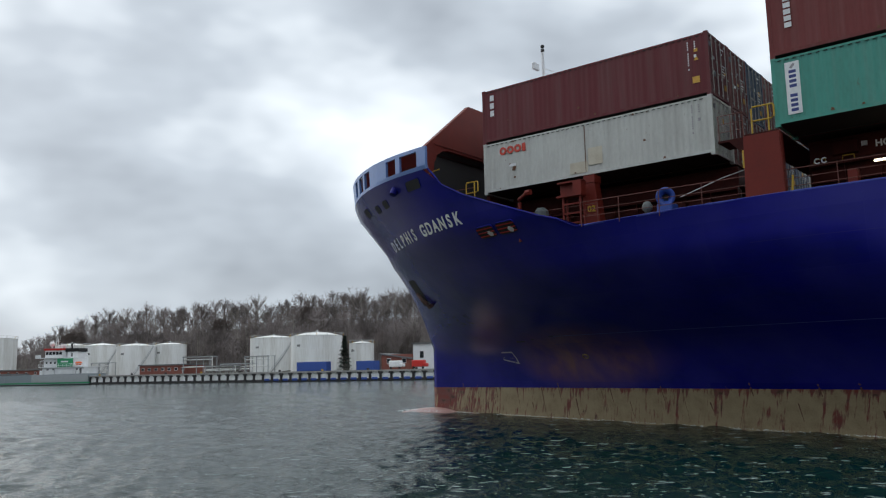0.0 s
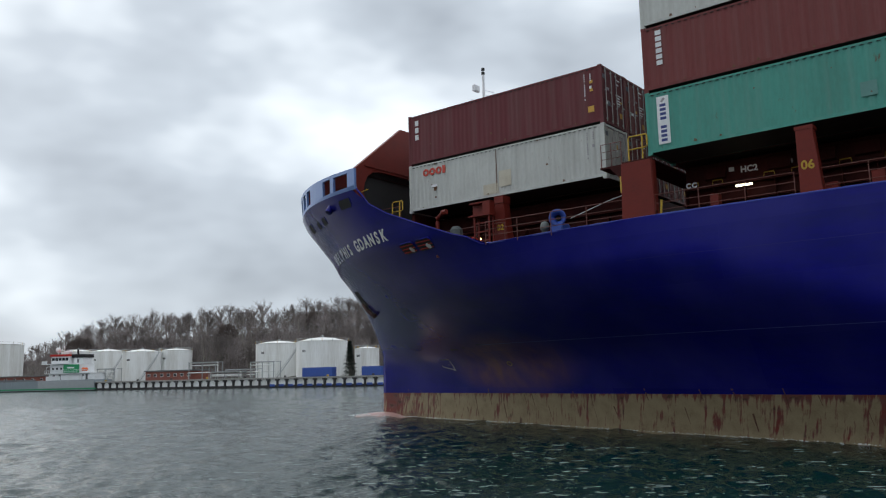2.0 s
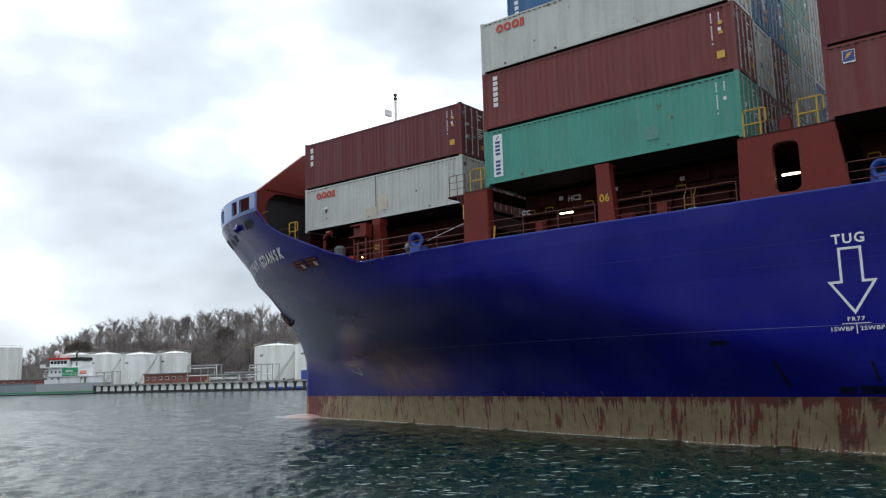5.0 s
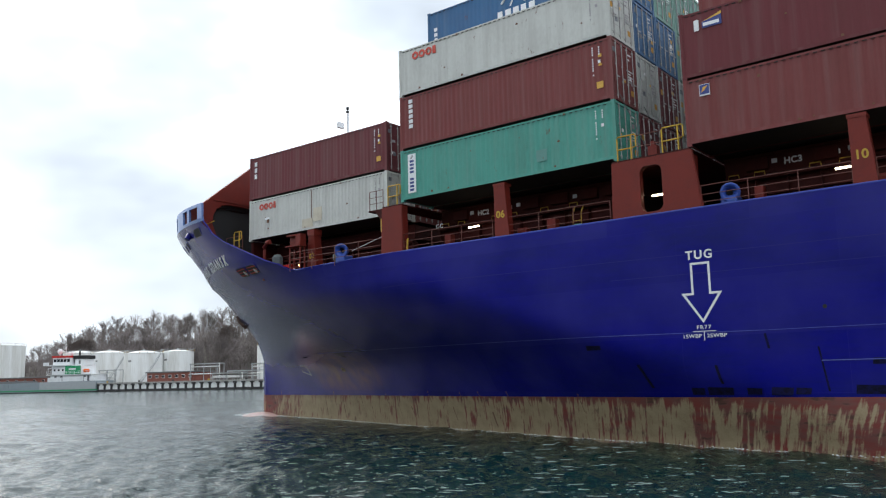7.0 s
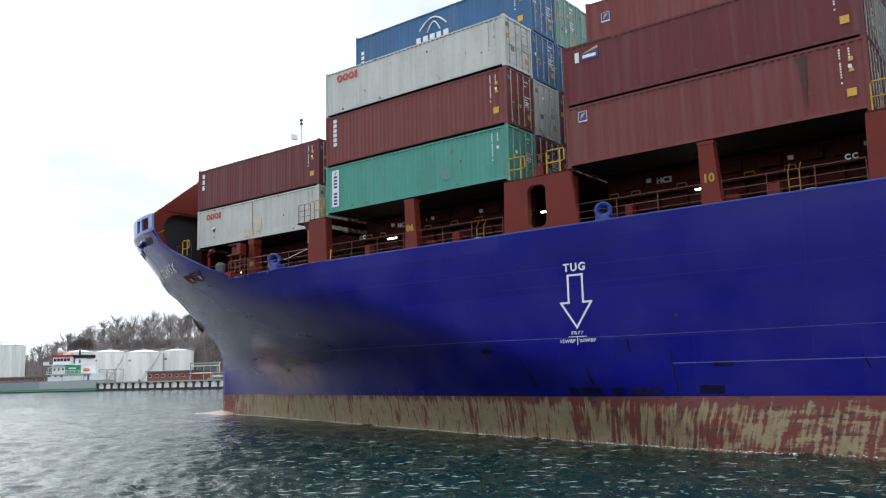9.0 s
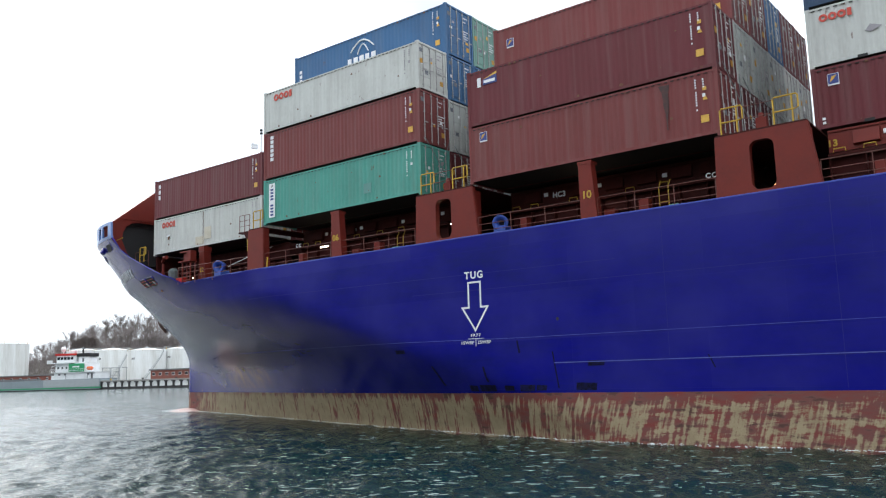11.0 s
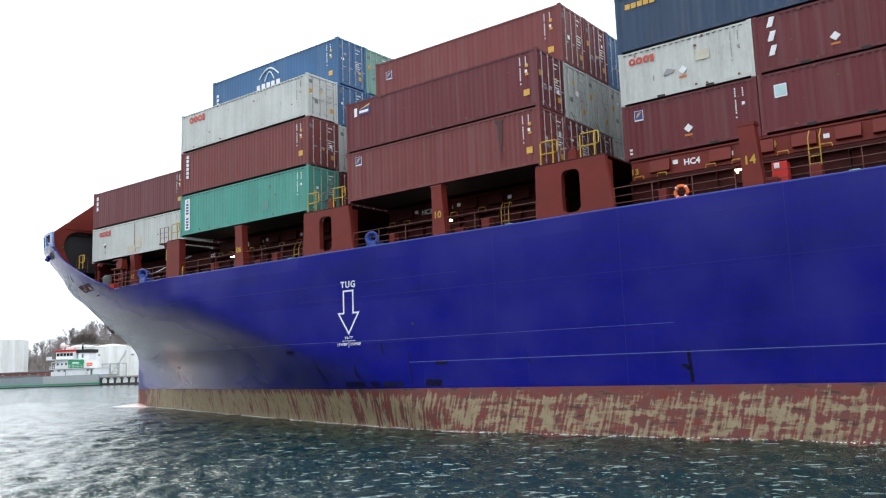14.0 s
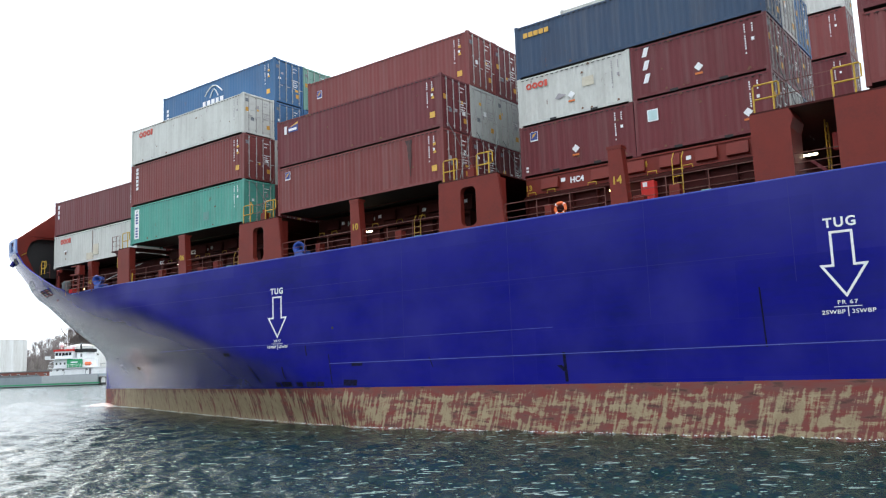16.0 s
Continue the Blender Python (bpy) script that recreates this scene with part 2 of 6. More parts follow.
def water_material():
    m = bpy.data.materials.new("harbour_water")
    m.use_nodes = True
    n, l = m.node_tree.nodes, m.node_tree.links
    b = n["Principled BSDF"]
    b.inputs["Base Color"].default_value = (0.0018, 0.0200, 0.0150, 1)
    b.inputs["Roughness"].default_value, b.inputs["IOR"].default_value = 0.12, 1.333
    b.inputs["Specular IOR Level"].default_value = 0.42
    co = n.new("ShaderNodeTexCoord")
    prev = None
    for sc, st, di in ((1.1, 0.5, 0.12), (3.2, 0.45, 0.12), (8.5, 0.6, 0.09), (22.0, 0.6, 0.035)):
        mp, t, bp = n.new("ShaderNodeMapping"), n.new("ShaderNodeTexNoise"), n.new("ShaderNodeBump")
        mp.inputs["Scale"].default_value, mp.inputs["Rotation"].default_value = (0.55, 1.0, 1.0), (0, 0, 0.5)
        l.new(co.outputs["Object"], mp.inputs[0]), l.new(mp.outputs[0], t.inputs[0])
        t.inputs["Scale"].default_value, t.inputs["Detail"].default_value = sc, 4
        bp.inputs["Strength"].default_value, bp.inputs["Distance"].default_value = st, di
        l.new(t.outputs[0], bp.inputs["Height"])
        if prev:
            l.new(prev.outputs[0], bp.inputs["Normal"])
        prev = bp
    l.new(prev.outputs[0], b.inputs["Normal"])
    return m


M_WATER = water_material()
M_GLINT = material("painted_glint_and_crest_foam", (0.30, 0.35, 0.35), 0.8, 0, (0.10, 0.14, 0.14), 6, 0.7)
M_FOAM = material("white_foam", (0.72, 0.76, 0.76), 0.8, 0, (0.4, 0.5, 0.5), 3, 0.6, 0.3, 12)
M_BULB = material("submerged_bulb_pink", (0.40, 0.20, 0.18), 0.4, 0, (0.5, 0.38, 0.34), 2, 0.7)

# ---- mesh helpers ----


def part(name, bm, mat, parent=None, label="", smooth=False):
    """Links a bmesh as one mesh object, under a thing or a part."""
    me = bpy.data.meshes.new(name)
    bmesh.ops.recalc_face_normals(bm, faces=bm.faces)
    bm.to_mesh(me)
    bm.free()
    if smooth:
        me.shade_smooth()
    return linked(name, me, mat, parent, label)


def linked(name, me, mat, parent=None, label=""):
    ob = new(name, me)
    if mat and not me.materials:
        me.materials.append(mat)
    if parent:
        ob.parent = parent
    return tagged(ob, label)


def box(bm, x0, y0, z0, x1, y1, z1, bevel=0.0):
    vs = [bm.verts.new((x, y, z)) for x in (x0, x1) for y in (y0, y1) for z in (z0, z1)]
    fs = [bm.faces.new([vs[i] for i in f]) for f in ((0, 1, 3, 2), (4, 6, 7, 5), (0, 4, 5, 1), (2, 3, 7, 6), (0, 2, 6, 4), (1, 5, 7, 3))]
    if bevel:
        es = {e for f in fs for e in f.edges}
        bmesh.ops.bevel(bm, geom=list(es), offset=bevel, segments=1, affect="EDGES")
    return vs


def boxes(*rows, bevel=0.0):
    bm = bmesh.new()
    for r in rows:
        box(bm, *r, bevel=bevel)
    return bm


def tube(bm, pts, r, n=8, closed=False):
    """A round bar along a line of points."""
    pts = [Vector(p) for p in pts]
    rings = []
    for i, p in enumerate(pts):
        if closed:
            d = pts[(i + 1) % len(pts)] - pts[i - 1]
        else:
            d = pts[min(i + 1, len(pts) - 1)] - pts[max(i - 1, 0)]
        d.normalize()
        a = d.orthogonal().normalized() if abs(d.z) > 0.95 else d.cross(Vector((0, 0, 1))).normalized()
        c = d.cross(a)
        rings.append([bm.verts.new(p + r * (math.cos(2 * math.pi * k / n) * a + math.sin(2 * math.pi * k / n) * c)) for k in range(n)])
    for i in range(len(rings) if closed else len(rings) - 1):
        p, q = rings[i], rings[(i + 1) % len(rings)]
        for k in range(n):
            bm.faces.new((p[k], p[(k + 1) % n], q[(k + 1) % n], q[k]))
    if not closed:
        bm.faces.new(rings[0][::-1]), bm.faces.new(rings[-1])
    return bm


def lathe(bm, profile, n=24, cx=0.0, cy=0.0):
    """Turns (radius, z) rows about a vertical axis."""
    rings = []
    for r, z in profile:
        rings.append([bm.verts.new((cx + r * math.cos(2 * math.pi * k / n), cy + r * math.sin(2 * math.pi * k / n), z)) for k in range(n)])
    for p, q in zip(rings, rings[1:]):
        for k in range(n):
            bm.faces.new((p[k], p[(k + 1) % n], q[(k + 1) % n], q[k]))
    bm.faces.new(rings[0][::-1]), bm.faces.new(rings[-1])
    return bm


def prism(bm, outline, y0, y1):
    """A flat outline of (x, z) points given depth from y0 to y1."""
    a = [bm.verts.new((x, y0, z)) for x, z in outline]
    b = [bm.verts.new((x, y1, z)) for x, z in outline]
    bm.faces.new(a), bm.faces.new(b[::-1])
    for i in range(len(a)):
        j = (i + 1) % len(a)
        bm.faces.new((a[i], b[i], b[j], a[j]))
    return bm


def pierced(bm, outline, hole, y0, y1):
    """A plate with one opening; outline and hole have the same number of (x, z) points."""
    n = len(outline)
    rows = [[bm.verts.new((x, y, z)) for x, z in pts] for y in (y0, y1) for pts in (outline, hole)]
    for i in range(n):
        j = (i + 1) % n
        for a, b in ((rows[0], rows[1]), (rows[1], rows[3]), (rows[3], rows[2]), (rows[2], rows[0])):
            bm.faces.new((a[i], a[j], b[j], b[i]))
    return bm


def ring_outline(x0, z0, x1, z1, r, n=4):
    """A rectangle with rounded corners."""
    pts = []
    for cx, cz, a in ((x1 - r, z1 - r, 0), (x0 + r, z1 - r, 90), (x0 + r, z0 + r, 180), (x1 - r, z0 + r, 270)):
        for k in range(n + 1):
            b = radians(a + 90 * k / n)
            pts.append((cx + r * math.cos(b), cz + r * math.sin(b)))
    return pts


def text_mesh(words, size, depth=0.01, spacing=1.0, bold=0.0):
    cu = bpy.data.curves.new("words", "FONT")
    cu.body, cu.size, cu.extrude, cu.space_character, cu.offset = words, size, depth, spacing, bold
    cu.align_x = "CENTER"
    ob = new("words", cu)
    bpy.context.view_layer.update()
    me = bpy.data.meshes.new_from_object(ob.evaluated_get(bpy.context.evaluated_depsgraph_get()))
    bpy.data.objects.remove(ob)
    return me


def lettering(name, words, size, mat, parent, m, label="", spacing=1.0, bold=0.0, stretch=1.0):
    """Words that stand upright and face -y in their parent's space."""
    me = text_mesh(words, size, 0.006, spacing, bold)
    ob = linked(name, me, mat, parent, label)
    ob.matrix_local = m @ pose(0, 0, 0, 90) @ Matrix.Diagonal((stretch, 1, 1, 1))
    return ob


# ---- the ship's lines: x aft of the bow (bow towards -x), half-breadth, height over the water ----
BEAM = 16.2
AFT = 150.0


def tip(z):
    pts = ((-9, -38.62), (4.5, -38.62), (6.2, -39.35), (7.7, -39.98), (9.3, -40.7), (11.0, -41.52), (13.6, -43.66), (15.6, -44.0))
    for (z0, x0), (z1, x1) in zip(pts, pts[1:]):
        if z <= z1:
            return x0 + (x1 - x0) * max(0.0, (z - z0) / (z1 - z0))
    return pts[-1][1]


def breadth(x, z):
    t0 = tip(z)
    if x <= t0:
        return 0.0
    zz = max(0.0, z)
    low_end = max(min(14.2 - 2.2 * zz, 16 - 3.095 * zz), -8.0)
    u = min(1.0, (x - t0) / (low_end - t0))
    sharp = (1 - (1 - u) ** 1.25) ** 1.19
    full_end = -7.88 if z < 9.5 else max(-17.0, -7.88 - (z - 9.5) * 2.2)
    v = min(1.0, (x - t0) / (full_end - t0))
    full = (1 - (1 - v) ** 2.647) ** 0.81
    s = (zz - 3.86) / 6.182
    s = min(1.0, 0.5 * (s + math.sqrt(s * s + 0.0081)))
    b = BEAM * ((1 - s) * sharp + s * full)
    if x > 90:
        b *= 1 - 0.35 * ((x - 90) / 60) ** 2
    return b


def paint_z(x):
    return 2.0 - 0.28 * min(1.0, max(0.0, (10 - x) / 48))


def rail_z(x):
    """The top edge of the blue hull."""
    if x >= -17.9:
        return 9.3
    pts = ((-60, 14.45), (-41, 13.95), (-26.4, 13.42), (-26.2, 13.25), (-25.7, 12.5), (-24.3, 11.75), (-22.2, 10.95), (-19.6, 9.98), (-17.9, 9.5), (-17.5, 9.3))
    for (x0, z0), (x1, z1) in zip(pts, pts[1:]):
        if x <= x1:
            return z0 + (z1 - z0) * (x - x0) / (x1 - x0)


def shell(bm, low, high, rows, cols, x_end, thick=0.0, skip=None):
    """The hull's plating between two heights, both sides, from the stem aft."""
    for side in (-1, 1):
        grid = []
        for i in range(cols + 1):
            u = (i / cols)
            column = []
            for j in range(rows + 1):
                z = 5.0
                for _ in range(12):
                    x = tip(z) + (x_end - tip(z)) * (0.25 * u + 0.75 * u ** 3)
                    z = low(x) + (high(x) - low(x)) * j / rows
                column.append(bm.verts.new((x, side * breadth(x, z), z)))
            grid.append(column)
        for i in range(cols):
            for j in range(rows):
                f = (grid[i][j], grid[i + 1][j], grid[i + 1][j + 1], grid[i][j + 1])
                bm.faces.new(f if side < 0 else f[::-1])
    bmesh.ops.remove_doubles(bm, verts=bm.verts, dist=0.004)
    return bm


ABOARD = []  # what rides on the ship: (thing, its place in the ship's space)


def aboard(ob, m):
    ob.matrix_world = m
    ABOARD.append((ob, m))
    return ob


ship = new("container_ship")
tagged(ship, "blue container ship with red deck structures and cream boot-topping, under way", "ship")
part("hull_side", shell(bmesh.new(), paint_z, rail_z, 26, 150, AFT), M_BLUE, ship, smooth=True)
part("boot_topping", shell(bmesh.new(), lambda x: -3.0, paint_z, 10, 150, AFT), M_BOOT, ship, "worn cream and red boot-topping", smooth=True)
bm = bmesh.new()
box(bm, AFT - 0.3, -10.4, -3, AFT, 10.4, 9.3)
part("transom", bm, M_BLUE, ship)


def deck(z, x0, x1, mat, name):
    bm = bmesh.new()
    n = 60
    top = []
    for i in range(n + 1):
        x = x0 + (x1 - x0) * i / n
        top.append((x, max(0.02, breadth(x, z) - 0.12)))
    for k in (z - 0.06, z):
        l = [bm.verts.new((x, -b, k)) for x, b in top]
        r = [bm.verts.new((x, b, k)) for x, b in top]
        for i in range(n):
            bm.faces.new((l[i], l[i + 1], r[i + 1], r[i]))
    part(name, bm, mat, ship)


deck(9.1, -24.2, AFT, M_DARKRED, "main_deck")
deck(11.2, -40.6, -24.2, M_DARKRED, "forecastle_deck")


# ---- containers ----
MESHES = {}
PLATES = random.Random(9)
COLOURS = {
    "brown": ((0.128, 0.020, 0.026), "brownish red"),
    "dullbrown": ((0.180, 0.038, 0.037), "faded brownish red"),
    "white": ((0.56, 0.57, 0.54), "off-white"),
    "grey": ((0.44, 0.46, 0.44), "light grey"),
    "green": ((0.075, 0.32, 0.26), "sea green"),
    "blue": ((0.035, 0.12, 0.26), "mid blue"),
    "navy": ((0.030, 0.062, 0.12), "dark slate blue"),
    "sage": ((0.16, 0.30, 0.25), "grey-green"),
}
C_MAT = {k: material("container_paint_" + k, c, 0.55, 0, tuple(0.85 * a + 0.15 * b for a, b in zip([x * 0.7 for x in c], RUST)), 0.9, 0.45, 0.05, 9, (1, 1, 0.45), 0.3, 0.05) for k, (c, _) in COLOURS.items()}


def weathered(m, rust_from, fade):
    """Scattered rust freckles, and dull runs down the paint."""
    n, l = m.node_tree.nodes, m.node_tree.links
    b = n["Principled BSDF"]
    base = b.inputs["Base Color"].links[0].from_socket
    where = next(q for q in n if q.bl_idname == "ShaderNodeVectorMath").outputs[0]
    mp, run, spot = n.new("ShaderNodeMapping"), n.new("ShaderNodeTexNoise"), n.new("ShaderNodeTexNoise")
    mp.inputs["Scale"].default_value = (3.0, 3.0, 0.22)
    l.new(where, mp.inputs[0]), l.new(mp.outputs[0], run.inputs[0]), l.new(where, spot.inputs[0])
    run.inputs["Scale"].default_value, run.inputs["Detail"].default_value = 1.0, 6
    spot.inputs["Scale"].default_value, spot.inputs["Detail"].default_value, spot.inputs["Roughness"].default_value = 1.7, 9, 0.72
    for tex, lo, hi, most, color in ((run, 0.46, 0.72, fade, (0.30, 0.29, 0.27, 1)), (spot, rust_from, rust_from + 0.05, 0.8, (*RUST, 1))):
        r, mix = n.new("ShaderNodeMapRange"), n.new("ShaderNodeMix")
        r.inputs[1].default_value, r.inputs[2].default_value, r.inputs[4].default_value = lo, hi, most
        mix.data_type, mix.inputs[7].default_value = "RGBA", color
        l.new(tex.outputs[0], r.inputs[0]), l.new(r.outputs[0], mix.inputs[0]), l.new(base, mix.inputs[6])
        base = mix.outputs[2]
    l.new(base, b.inputs["Base Color"])


for k, m in C_MAT.items():
    weathered(m, {"white": 0.635, "green": 0.635, "grey": 0.645}.get(k, 0.67), {"green": 0.16, "white": 0.3, "grey": 0.35}.get(k, 0.10))
M_ROD = material("white_painted_lock_rod", (0.40, 0.40, 0.39), 0.5, 0, (0.22, 0.19, 0.17), 5, 0.7)
M_PLATE = material("worn_orange_plate", (0.55, 0.28, 0.03), 0.6, 0, (0.35, 0.18, 0.04), 8, 0.6)
M_PLATE2 = material("grey_notice_plate", (0.10, 0.11, 0.13), 0.6, 0, (0.3, 0.31, 0.33), 9, 0.7)
M_FLOOR = material("container_underside", (0.03, 0.028, 0.026), 0.8)


def corrugated(length, h, depth=0.026):
    """A trapezoid-corrugated wall in the plane y = 0, x from 0 to length."""
    bm = bmesh.new()
    n = round(length / 0.278)
    p = length / n
    xs = []
    for i in range(n):
        xs += [(i * p, 0.0), (i * p + p * 0.26, 0.0), (i * p + p * 0.5, depth), (i * p + p * 0.76, depth)]
    xs.append((length, 0.0))
    a = [bm.verts.new((x, y, 0)) for x, y in xs]
    b = [bm.verts.new((x, y, h)) for x, y in xs]
    for i in range(len(a) - 1):
        bm.faces.new((a[i], a[i + 1], b[i + 1], b[i]))
    return bm


def container_mesh(kind, length, h, colour, flat=False):
    """Shared meshes. The box runs along x from 0 (front) to length (doors), y 0 to 2.438, z 0 to h."""
    key = (kind, length, h, colour, flat)
    if key in MESHES:
        return MESHES[key]
    w = 2.438
    bm = bmesh.new()
    mat = C_MAT[colour]
    if kind == "side_panel":
        bm.free()
        bm = corrugated(length - 0.2, h - 0.26, 0.012 if flat else 0.024)
    elif kind == "front_wall":
        bm.free()
        bm = corrugated(w - 0.2, h - 0.26)
    elif kind == "frame":
        for x in (0, length - 0.13):
            for y in (0, w - 0.11):
                box(bm, x, y, 0.1, x + 0.13, y + 0.11, h - 0.1)
        for y in (0.012, w - 0.072):
            box(bm, 0.1, y, 0.06, length - 0.1, y + 0.06, 0.19)
            box(bm, 0.1, y, h - 0.13, length - 0.1, y + 0.06, h - 0.05)
        for x in (0.012, length - 0.092):
            box(bm, x, 0.1, 0.02, x + 0.08, w - 0.1, 0.17)
            box(bm, x, 0.1, h - 0.13, x + 0.08, w - 0.1, h - 0.02)
        for x in (0, length - 0.178):
            for y in (0, w - 0.162):
                for z0, z1 in ((-0.046, 0.118), (h - 0.118, h)):
                    box(bm, x - 0.006, y - 0.006, z0, x + 0.184, y + 0.168, z1)
    elif kind == "roof":
        box(bm, 0.1, 0.05, h - 0.06, length - 0.1, w - 0.05, h - 0.03)
    elif kind == "floor":
        mat = M_FLOOR
        box(bm, 0.1, 0.05, 0.06, length - 0.1, w - 0.05, 0.12)
    elif kind == "door":
        hw = (w - 0.24) / 2
        box(bm, 0, 0, 0, 0.05, hw, h - 0.32)
        for i in range(5):
            z = 0.12 + i * (h - 0.5) / 5
            box(bm, 0.05, 0.1, z, 0.068, hw - 0.1, z + (h - 0.5) / 5 - 0.09)
    elif kind == "lock_rod":
        mat = M_ROD
        hw = (w - 0.24) / 2
        for y in (0.0,):
            tube(bm, [(0.1, y, -0.06), (0.1, y, h - 0.27)], 0.024, 6)
            for z in (0.05, 0.8, 1.5, h - 0.42):
                box(bm, 0.06, y - 0.045, z, 0.118, y + 0.045, z + 0.06)
            box(bm, 0.075, y, 0.98, 0.10, y + 0.3, 1.02)
    elif kind == "plate":
        mat = (M_PLATE2, M_PLATE)[flat]
        box(bm, 0.0, 0, 0, 0.012, 0.26, 0.22 if not flat else 0.26)
    elif kind == "door_mark":
        mat = M_WHITE if colour not in ("white", "grey") else M_GREYMARK
        for r_, n_ in ((1.0, 5), (0.9, 3), (0.66, 6), (0.6, 4), (0.54, 6), (0.48, 5)):
            for k_ in range(n_):
                box(bm, 0.0, k_ * 0.075, r_ * (h - 0.6), 0.008, k_ * 0.075 + 0.05, r_ * (h - 0.6) + 0.055)
    elif kind == "rail_notch":
        # black dashes drawn for the corrugation's shadow under the top rail
        mat = M_BLACK
        for k_ in range(int(length / 0.278) - 1):
            box(bm, 0.25 + k_ * 0.278, -0.004, h - 0.165, 0.39 + k_ * 0.278, 0.013, h - 0.132)
    me = bpy.data.meshes.new(kind)
    bmesh.ops.recalc_face_normals(bm, faces=bm.faces)
    bm.to_mesh(me)
    bm.free()
    me.materials.append(mat)
    MESHES[key] = me
    return me


def decal(parent, name, rows, mat, y=-0.012, label=""):
    """Flat marks (x0, z0, x1, z1) on the wall that faces -y."""
    bm = bmesh.new()
    for x0, z0, x1, z1 in rows:
        box(bm, x0, y - 0.004, z0, x1, y + 0.01, z1)
    return part(name, bm, mat, parent, label)


def container(x, y, z, length, h, colour, label="", detail=True, flat=False):
    c = new("shipping_container")
    word = COLOURS[colour][1]
    size = "twenty-foot" if length < 7 else "forty-foot"
    tagged(c, label or f"{word} {size} corrugated steel shipping container stacked aboard", "container", "containers aboard")
    linked("frame", container_mesh("frame", length, h, colour), None, c)
    for yy, turn in ((0.02, 0), (2.418, 180)):
        s = linked("side_panel", container_mesh("side_panel", length, h, colour, flat), None, c)
        s.matrix_local = pose(0.1 if not turn else length - 0.1, yy, 0.15, 0, 0, turn)
    f = linked("front_wall", container_mesh("front_wall", length, h, colour), None, c)
    f.matrix_local = pose(0.02, 2.338, 0.15, 0, 0, -90)
    linked("roof", container_mesh("roof", length, h, colour), None, c)
    linked("floor", container_mesh("floor", length, h, colour), None, c)
    for k in range(2):
        d = linked("door", container_mesh("door", length, h, colour), None, c)
        d.matrix_local = pose(length - 0.09, 0.12 + k * 1.1, 0.16)
        for off in (0.28, 0.86):
            rod = linked("lock_rod", container_mesh("lock_rod", length, h, colour), None, d, "steel lock rod")
            rod.matrix_local = pose(0, off, 0)
        if k == 0:
            for y_, f_, up in ((0.04, False, 0.72), (0.05, True, 0.48), (0.45, False, 0.27)):
                if PLATES.random() < 0.4:
                    continue
                o = linked("plate", container_mesh("plate", length, h, colour, f_), None, d)
                o.matrix_local = pose(0.07, y_, up * h)
        else:
            tagged(linked("door_mark", container_mesh("door_mark", length, h, colour), None, d), kind="stuff").matrix_local = pose(0.07, 0.38, 0)
            o = linked("plate", container_mesh("plate", length, h, colour, True), None, d)
            o.matrix_local = pose(0.07, 0.6, 0.14 * h)
    if detail:
        # number bars near the door end
        rows = [(length - 0.94, h - 0.40 - k * 0.105, length - 0.885, h - 0.335 - k * 0.105) for k in range(13) if k not in (4, 11)]
        rows += [(length - 0.62, h - 0.42 - k * 0.105, length - 0.565, h - 0.355 - k * 0.105) for k in range(4)]
        rows += [(length - 0.66, h - 1.12, length - 0.54, h - 0.98)]
        tagged(linked("rail_notch", container_mesh("rail_notch", length, h, colour), None, c), kind="stuff")
        tagged(decal(c, "number_mark", rows, M_WHITE if colour not in ("white", "grey") else M_GREYMARK), kind="stuff")
    return aboard(c, pose(x, y, z) @ Matrix.Diagonal((1, 1, 0.985, 1)))


L40, L20 = 12.19, 6.06
P = -15.78  # the port face of the outermost row
W = 2.50    # from row to row
# forward bay: two tiers, one row in from the side
B1, B2, B3, B4 = -24.2, -8.75, 6.50, 21.5
tiers1 = ((12.02, 2.69), (14.71, 2.90))
marked = {}
for r in range(8):
    for k, (z, h) in enumerate(tiers1):
        col = ("white", "brown")[k] if r == 0 else random.choice(("brown", "grey", "navy", "dullbrown"))
        marked["bay1", r, k] = container(B1, P + W * (r + 1) + 0.05, z, L40, h, col, detail=r == 0, flat=(r, k) == (0, 1))
tiers2 = ((11.95, 2.71), (14.66, 2.88), (17.54, 2.58), (20.13, 2.95))
plan2 = {0: ("green", "dullbrown", "white"), 1: ("brown", "grey", "blue", "blue"), 2: ("brown", "brown", "blue", "sage"),
         3: ("grey", "grey", "sage", "sage"), 4: ("brown", "grey", "grey", "sage"), 5: ("brown", "blue", "grey", "grey")}
for r, cols in plan2.items():
    for (z, h), (k, col) in zip(tiers2, enumerate(cols)):
        marked["bay2", r, k] = container(B2, P + W * r, z, L40, h, col, detail=r < 2, flat=k >= 2)
tiers3 = ((11.92, 2.78), (14.66, 2.84), (17.47, 3.03))
plan3 = {0: ("dullbrown", "brown"), 1: ("brown", "grey", "dullbrown"), 2: ("brown", "grey", "brown"), 3: ("grey", "grey", "blue"), 4: ("grey", "white", "brown"), 5: ("brown", "grey", "brown")}
for r, cols in plan3.items():
    for (z, h), (k, col) in zip(tiers3, enumerate(cols)):
        marked["bay3", r, k] = container(B3, P + W * r, z, L40, h, col, detail=r < 2, flat=k >= 1)
tiers4 = ((11.97, 2.59), (14.53, 2.53), (17.04, 2.75))
